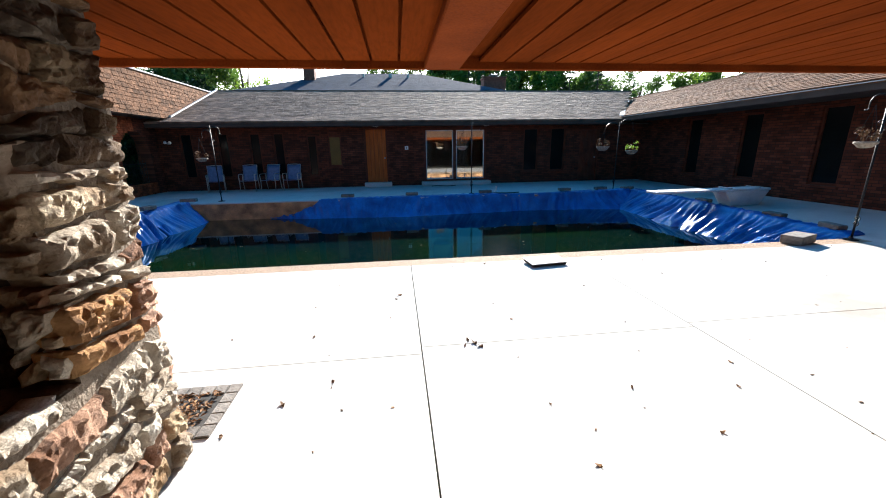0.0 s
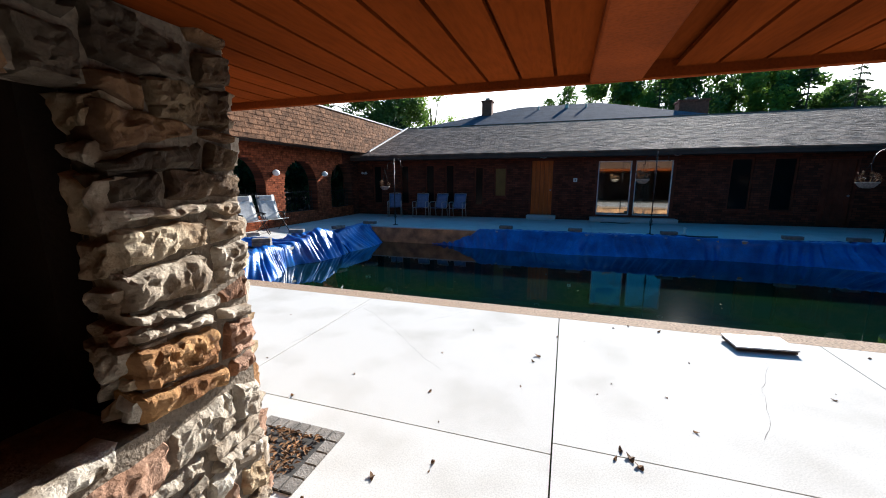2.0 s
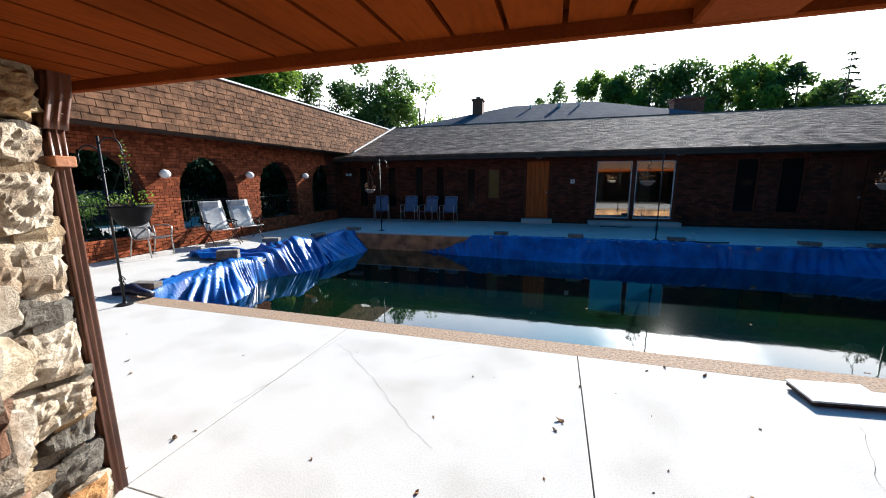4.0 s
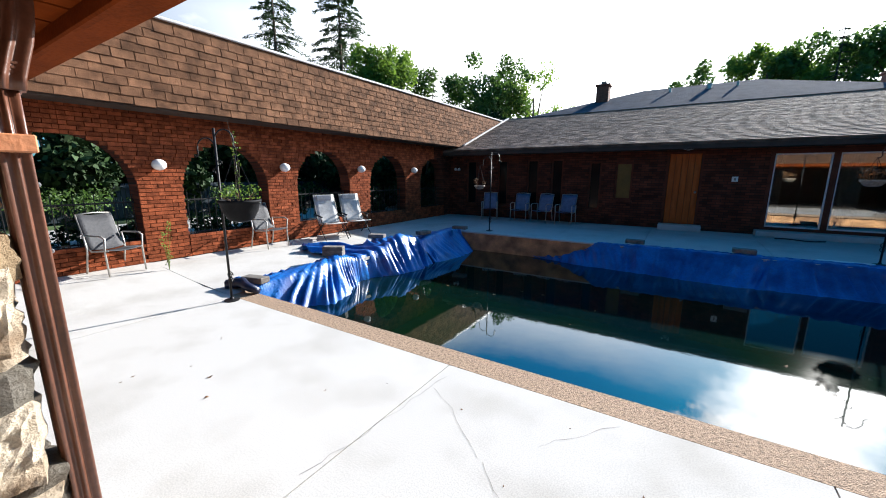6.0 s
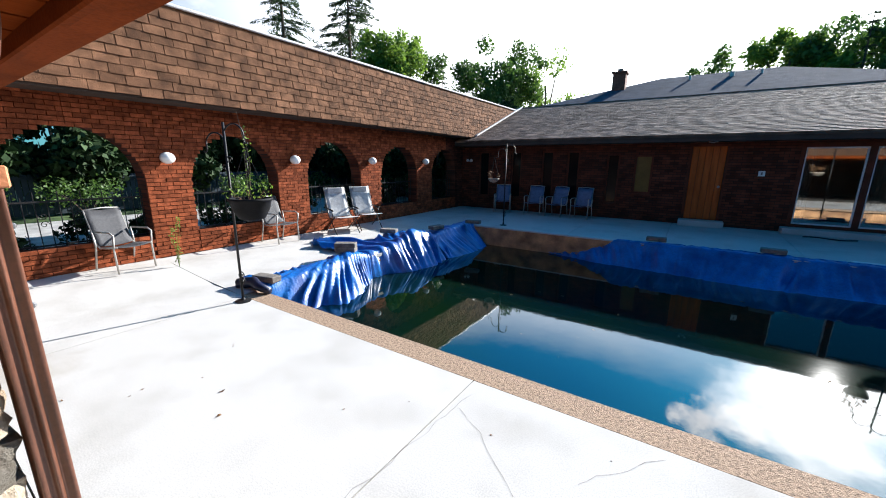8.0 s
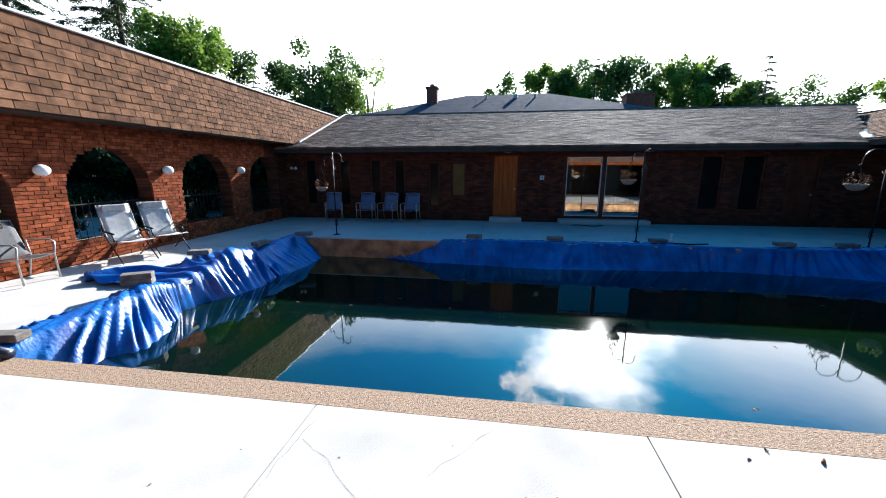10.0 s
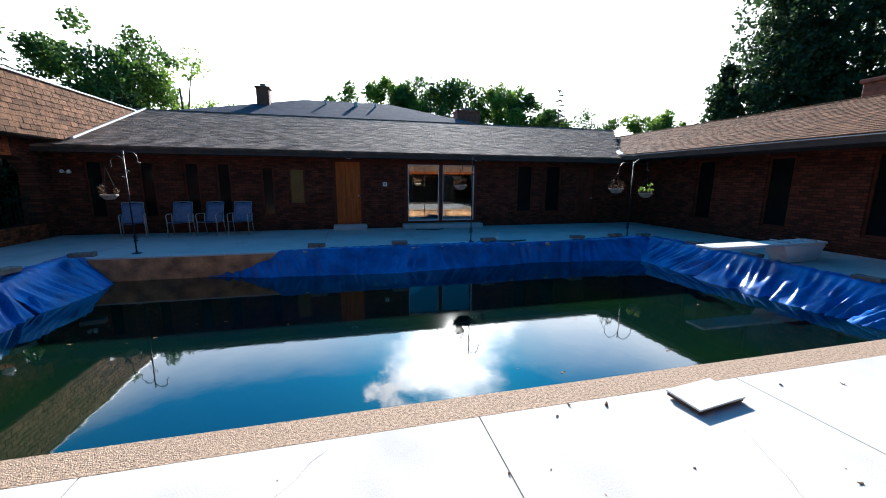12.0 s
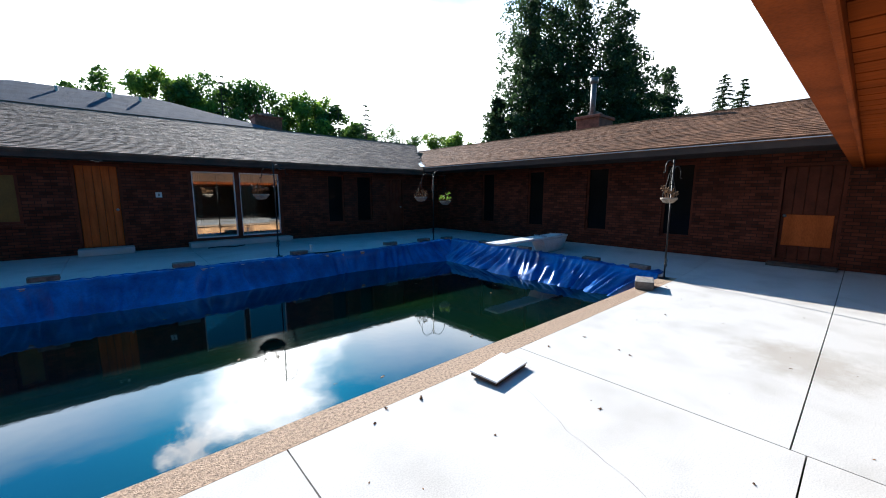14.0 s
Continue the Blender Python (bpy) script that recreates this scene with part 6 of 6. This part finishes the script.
# weeds in the joint by the arcade
w = thing("weed", "thin yellow-green weed growing from a joint", "weed", at=(-7.75, 5.5, gz(-7.75, 5.5)))
rng = random.Random(31)
bm = bmesh.new()
for k in range(7):
    a = rng.uniform(0, 6.28)
    tube(bm, [(0, 0, 0), (0.03 * math.cos(a), 0.03 * math.sin(a), 0.35), (0.1 * math.cos(a), 0.1 * math.sin(a), rng.uniform(0.55, 0.85))], 0.004, 4, 0.001)
part("stems", bm, M_LEAFBRIGHT, w)
raw("leaves", *leaf_cloud(rng, [((0.03 * k * math.cos(k), 0.03 * math.sin(k), 0.12 + 0.1 * k), 0.05) for k in range(8)], 150, 0.016), M_LEAFBRIGHT, w)

# ---- leaf litter, pebbles, cracks on the deck ----
rng = random.Random(12)
me_leaf = []
for k in range(3):
    bm = bmesh.new()
    pts = [(math.cos(a) * (0.03 + 0.012 * math.sin(3 * a + k)), math.sin(a) * 0.018, 0.006 + 0.008 * math.sin(2 * a + k)) for a in [i * math.pi / 5 for i in range(10)]]
    bm.faces.new([bm.verts.new(p) for p in pts])
    ext = bmesh.ops.extrude_face_region(bm, geom=bm.faces[:])
    for v in (q for q in ext["geom"] if isinstance(q, bmesh.types.BMVert)):
        v.co.z += 0.003
    me_leaf.append(mesh_of("dead_leaf", bm, M_DEADLEAF))
for k in range(80):
    x, y = rng.uniform(-5, 7.5), rng.uniform(1.5, 5.4)
    ob = new("dead_leaf", me_leaf[k % 3])
    s = rng.choice((0.2, 0.25, 0.3, 0.4, 0.6))
    ob.matrix_basis = pose(x, y, gz(x, y) + 0.001, 0, 0, rng.uniform(0, 360)) @ Matrix.Diagonal((s, s, s, 1))
    tagged(ob, "small dry brown leaf lying on the deck", "leaf", "fallen leaves")
for x, y, s in ((0.32, 4.38, 1.3), (0.28, 4.26, 0.8), (0.95, 3.18, 1.5), (0.99, 3.12, 1.2), (0.9, 3.24, 1.0), (0.86, 3.15, 0.8), (1.55, 5.39, 1.1), (1.25, 5.46, 0.9), (1.08, 5.35, 0.6), (0.48, 4.9, 0.6), (1.65, 4.67, 0.6), (3.86, 5.17, 0.8), (3.79, 4.73, 0.6), (-2.2, 3.46, 1.1), (-0.47, 2.57, 1.2), (-0.18, 2.78, 0.9), (1.28, 2.33, 0.6), (1.91, 2.42, 0.7), (2.17, 1.95, 0.8), (1.4, 3.58, 0.8), (-1.18, 3.55, 0.6), (-1.47, 3.11, 0.8)):
    ob = new("dead_leaf", me_leaf[int(s * 10) % 3])
    ob.matrix_basis = pose(x, y, 0.001, 0, 0, x * 500) @ Matrix.Diagonal((s * 0.7, s * 0.7, s, 1))
    tagged(ob, "curled dark dead leaf on the deck", "leaf", "fallen leaves")


def crack(p, q, seed):
    rng = random.Random(seed)
    p, q = Vector((*p, 0)), Vector((*q, 0))
    n_ = int((q - p).length / 0.07)
    side = (q - p).normalized().cross(Vector((0, 0, 1)))
    bm = bmesh.new()
    prev, off = None, 0.0
    for k in range(n_ + 1):
        off += rng.uniform(-0.02, 0.02)
        c = p + (q - p) * k / n_ + side * off
        w_ = 0.0011 * rng.uniform(0.4, 1.3)
        cur = [bm.verts.new((c + side * s * w_ + Vector((0, 0, 0.0025 if s else 0.0035)))[:]) for s in (-1, 1)]
        if prev:
            bm.faces.new((prev[0], prev[1], cur[1], cur[0]))
        prev = cur
    return tagged(part("crack", bm, M_BASE), "thin dark crack in the concrete", "crack", "deck cracks", "structure")


crack((-1.29, 4.56), (-0.51, 3.83), 1)
crack((2.34, 4.88), (1.84, 3.62), 2)
crack((-1.99, 5.08), (-1.31, 4.6), 3)
crack((-1.03, 4.87), (-0.61, 5.39), 4)
crack((-2.15, 3.9), (-2.02, 5.3), 5)

# floating debris
rng = random.Random(8)
for k in range(90):
    x, y = rng.uniform(-4.5, 8.0), rng.uniform(6.1, 11.6)
    ob = new("floating_leaf", me_leaf[k % 3])
    s = rng.choice((0.3, 0.4, 0.6, 1.0))
    ob.matrix_basis = pose(x, y, ZW - 0.003, 0, 0, rng.uniform(0, 360)) @ Matrix.Diagonal((s, s, s * 0.6, 1))
    tagged(ob, "pale leaf floating on the pool water", "leaf", "floating leaves")

# ---- single shingles and bricks, nearest stretch as pieces ----
slope_len = math.hypot(MT_X - ME_X, MT_Z - ME_Z)
sh_up = Vector((MT_X - ME_X, 0, MT_Z - ME_Z)).normalized()


def mansard_shingles():
    rng = random.Random(9)
    tab, expo = 0.305, 0.137
    nrm = Vector((sh_up.z, 0, -sh_up.x))
    bas = Matrix((Vector((0, 1, 0)), sh_up, nrm)).transposed().to_4x4()
    meshes = []
    for k in range(4):
        bm = bmesh.new()
        w_ = tab * (0.985 - 0.012 * k)
        for v in box(bm, 0.003, w_, -0.004 * k, expo + 0.03, 0.0, 0.006):
            if v.co.y < 0.05 and v.co.z > 0.001:
                v.co.z = 0.017 + 0.003 * k
        meshes.append(mesh_of("shingle", bm, M_SHINGLE))
    rest_v, rest_f, n_ = [], [], 0
    for r in range(int(slope_len / expo) + 1):
        y = -1.0 - (r % 2) * tab * 0.5 + rng.uniform(-0.04, 0.04)
        while y < FR_Y - 0.2:
            yy = y
            y += tab
            zt = ME_Z + sh_up.z * r * expo
            if zt > MT_Z - 0.08 or (yy > FE_Y and FE_Z + (yy - FE_Y) * fs > zt + 0.05):
                continue
            m = Matrix.Translation(Vector((ME_X, yy, ME_Z)) + sh_up * (r * expo - 0.03) + nrm * 0.003) @ bas
            me = meshes[rng.randrange(4)]
            if 3.6 < yy < 12.6 and n_ < 300:
                piece("shingle", me, mansard, m)
                n_ += 1
            else:
                k = len(rest_v)
                rest_v.extend((m @ q.co)[:] for q in me.vertices)
                rest_f.extend(tuple(k + i for i in f.vertices) for f in me.polygons)
    ob = raw("shingle_courses", rest_v, rest_f, M_SHINGLE, mansard)
    tagged(ob, kind="stuff")


mansard_shingles()


def arcade_bricks():
    """Bricks proud of the court face: pillars, parapets, and a soldier ring round each arch."""
    rng = random.Random(4)
    bw, bh, dep = 0.2, 0.062, 0.03
    meshes = []
    for k in range(4):
        bm = bmesh.new()
        box(bm, 0, dep + 0.003 * k, 0.004, bw - 0.005, 0.003, bh)
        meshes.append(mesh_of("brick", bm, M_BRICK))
    rest_v, rest_f, n_ = [], [], [0]

    def lay(m):
        me = meshes[rng.randrange(4)]
        y = m.translation.y
        if 4.0 < y < 9.3 and n_[0] < 300 and m.translation.z > 0.45:
            piece("brick", me, wall_w, m)
            n_[0] += 1
        else:
            k = len(rest_v)
            rest_v.extend((m @ q.co)[:] for q in me.vertices)
            rest_f.extend(tuple(k + i for i in f.vertices) for f in me.polygons)

    spans = [(3.2, c - ARC_R) for c in ARC_C[:1]] + [(a + ARC_R, b - ARC_R) for a, b in zip(ARC_C, ARC_C[1:])] + [(ARC_C[-1] + ARC_R, 13.9)]
    for a, b in spans:
        nb = max(1, round((b - a) / bw))
        for r in range(int(2.85 / 0.07)):
            z = gz(-8.9, a) + r * 0.07
            if z > 2.8:
                continue
            wide = 0.0 if z < ARC_S else ARC_R - math.sqrt(max(0.0, ARC_R ** 2 - (z + 0.07 - ARC_S) ** 2)) if z + 0.07 - ARC_S < ARC_R else ARC_R
            lo, hi = a - wide, b + wide
            y = lo - (r % 2) * bw / 2
            while y < hi - 0.05:
                s = max(y, lo)
                e = min(y + bw, hi)
                if e - s > 0.05:
                    lay(Matrix.Translation((WX0, s, z)) @ Matrix.Diagonal((1, (e - s) / bw, 1, 1)))
                y += bw
    for c in ARC_C + [14.7]:
        r0 = ARC_R if c < 14 else 0.8
        for r in range(6):
            z = gz(-8.9, c) + r * 0.07
            if z > SILL - 0.03:
                continue
            y = c - r0 - (r % 2) * bw / 2
            while y < c + r0:
                s, e = max(y, c - r0), min(y + bw, c + r0)
                if e - s > 0.05:
                    lay(Matrix.Translation((WX0, s, z)) @ Matrix.Diagonal((1, (e - s) / bw, 1, 1)))
                y += bw
    ob = raw("brick_courses", rest_v, rest_f, M_BRICK, wall_w)
    tagged(ob, kind="stuff")


arcade_bricks()
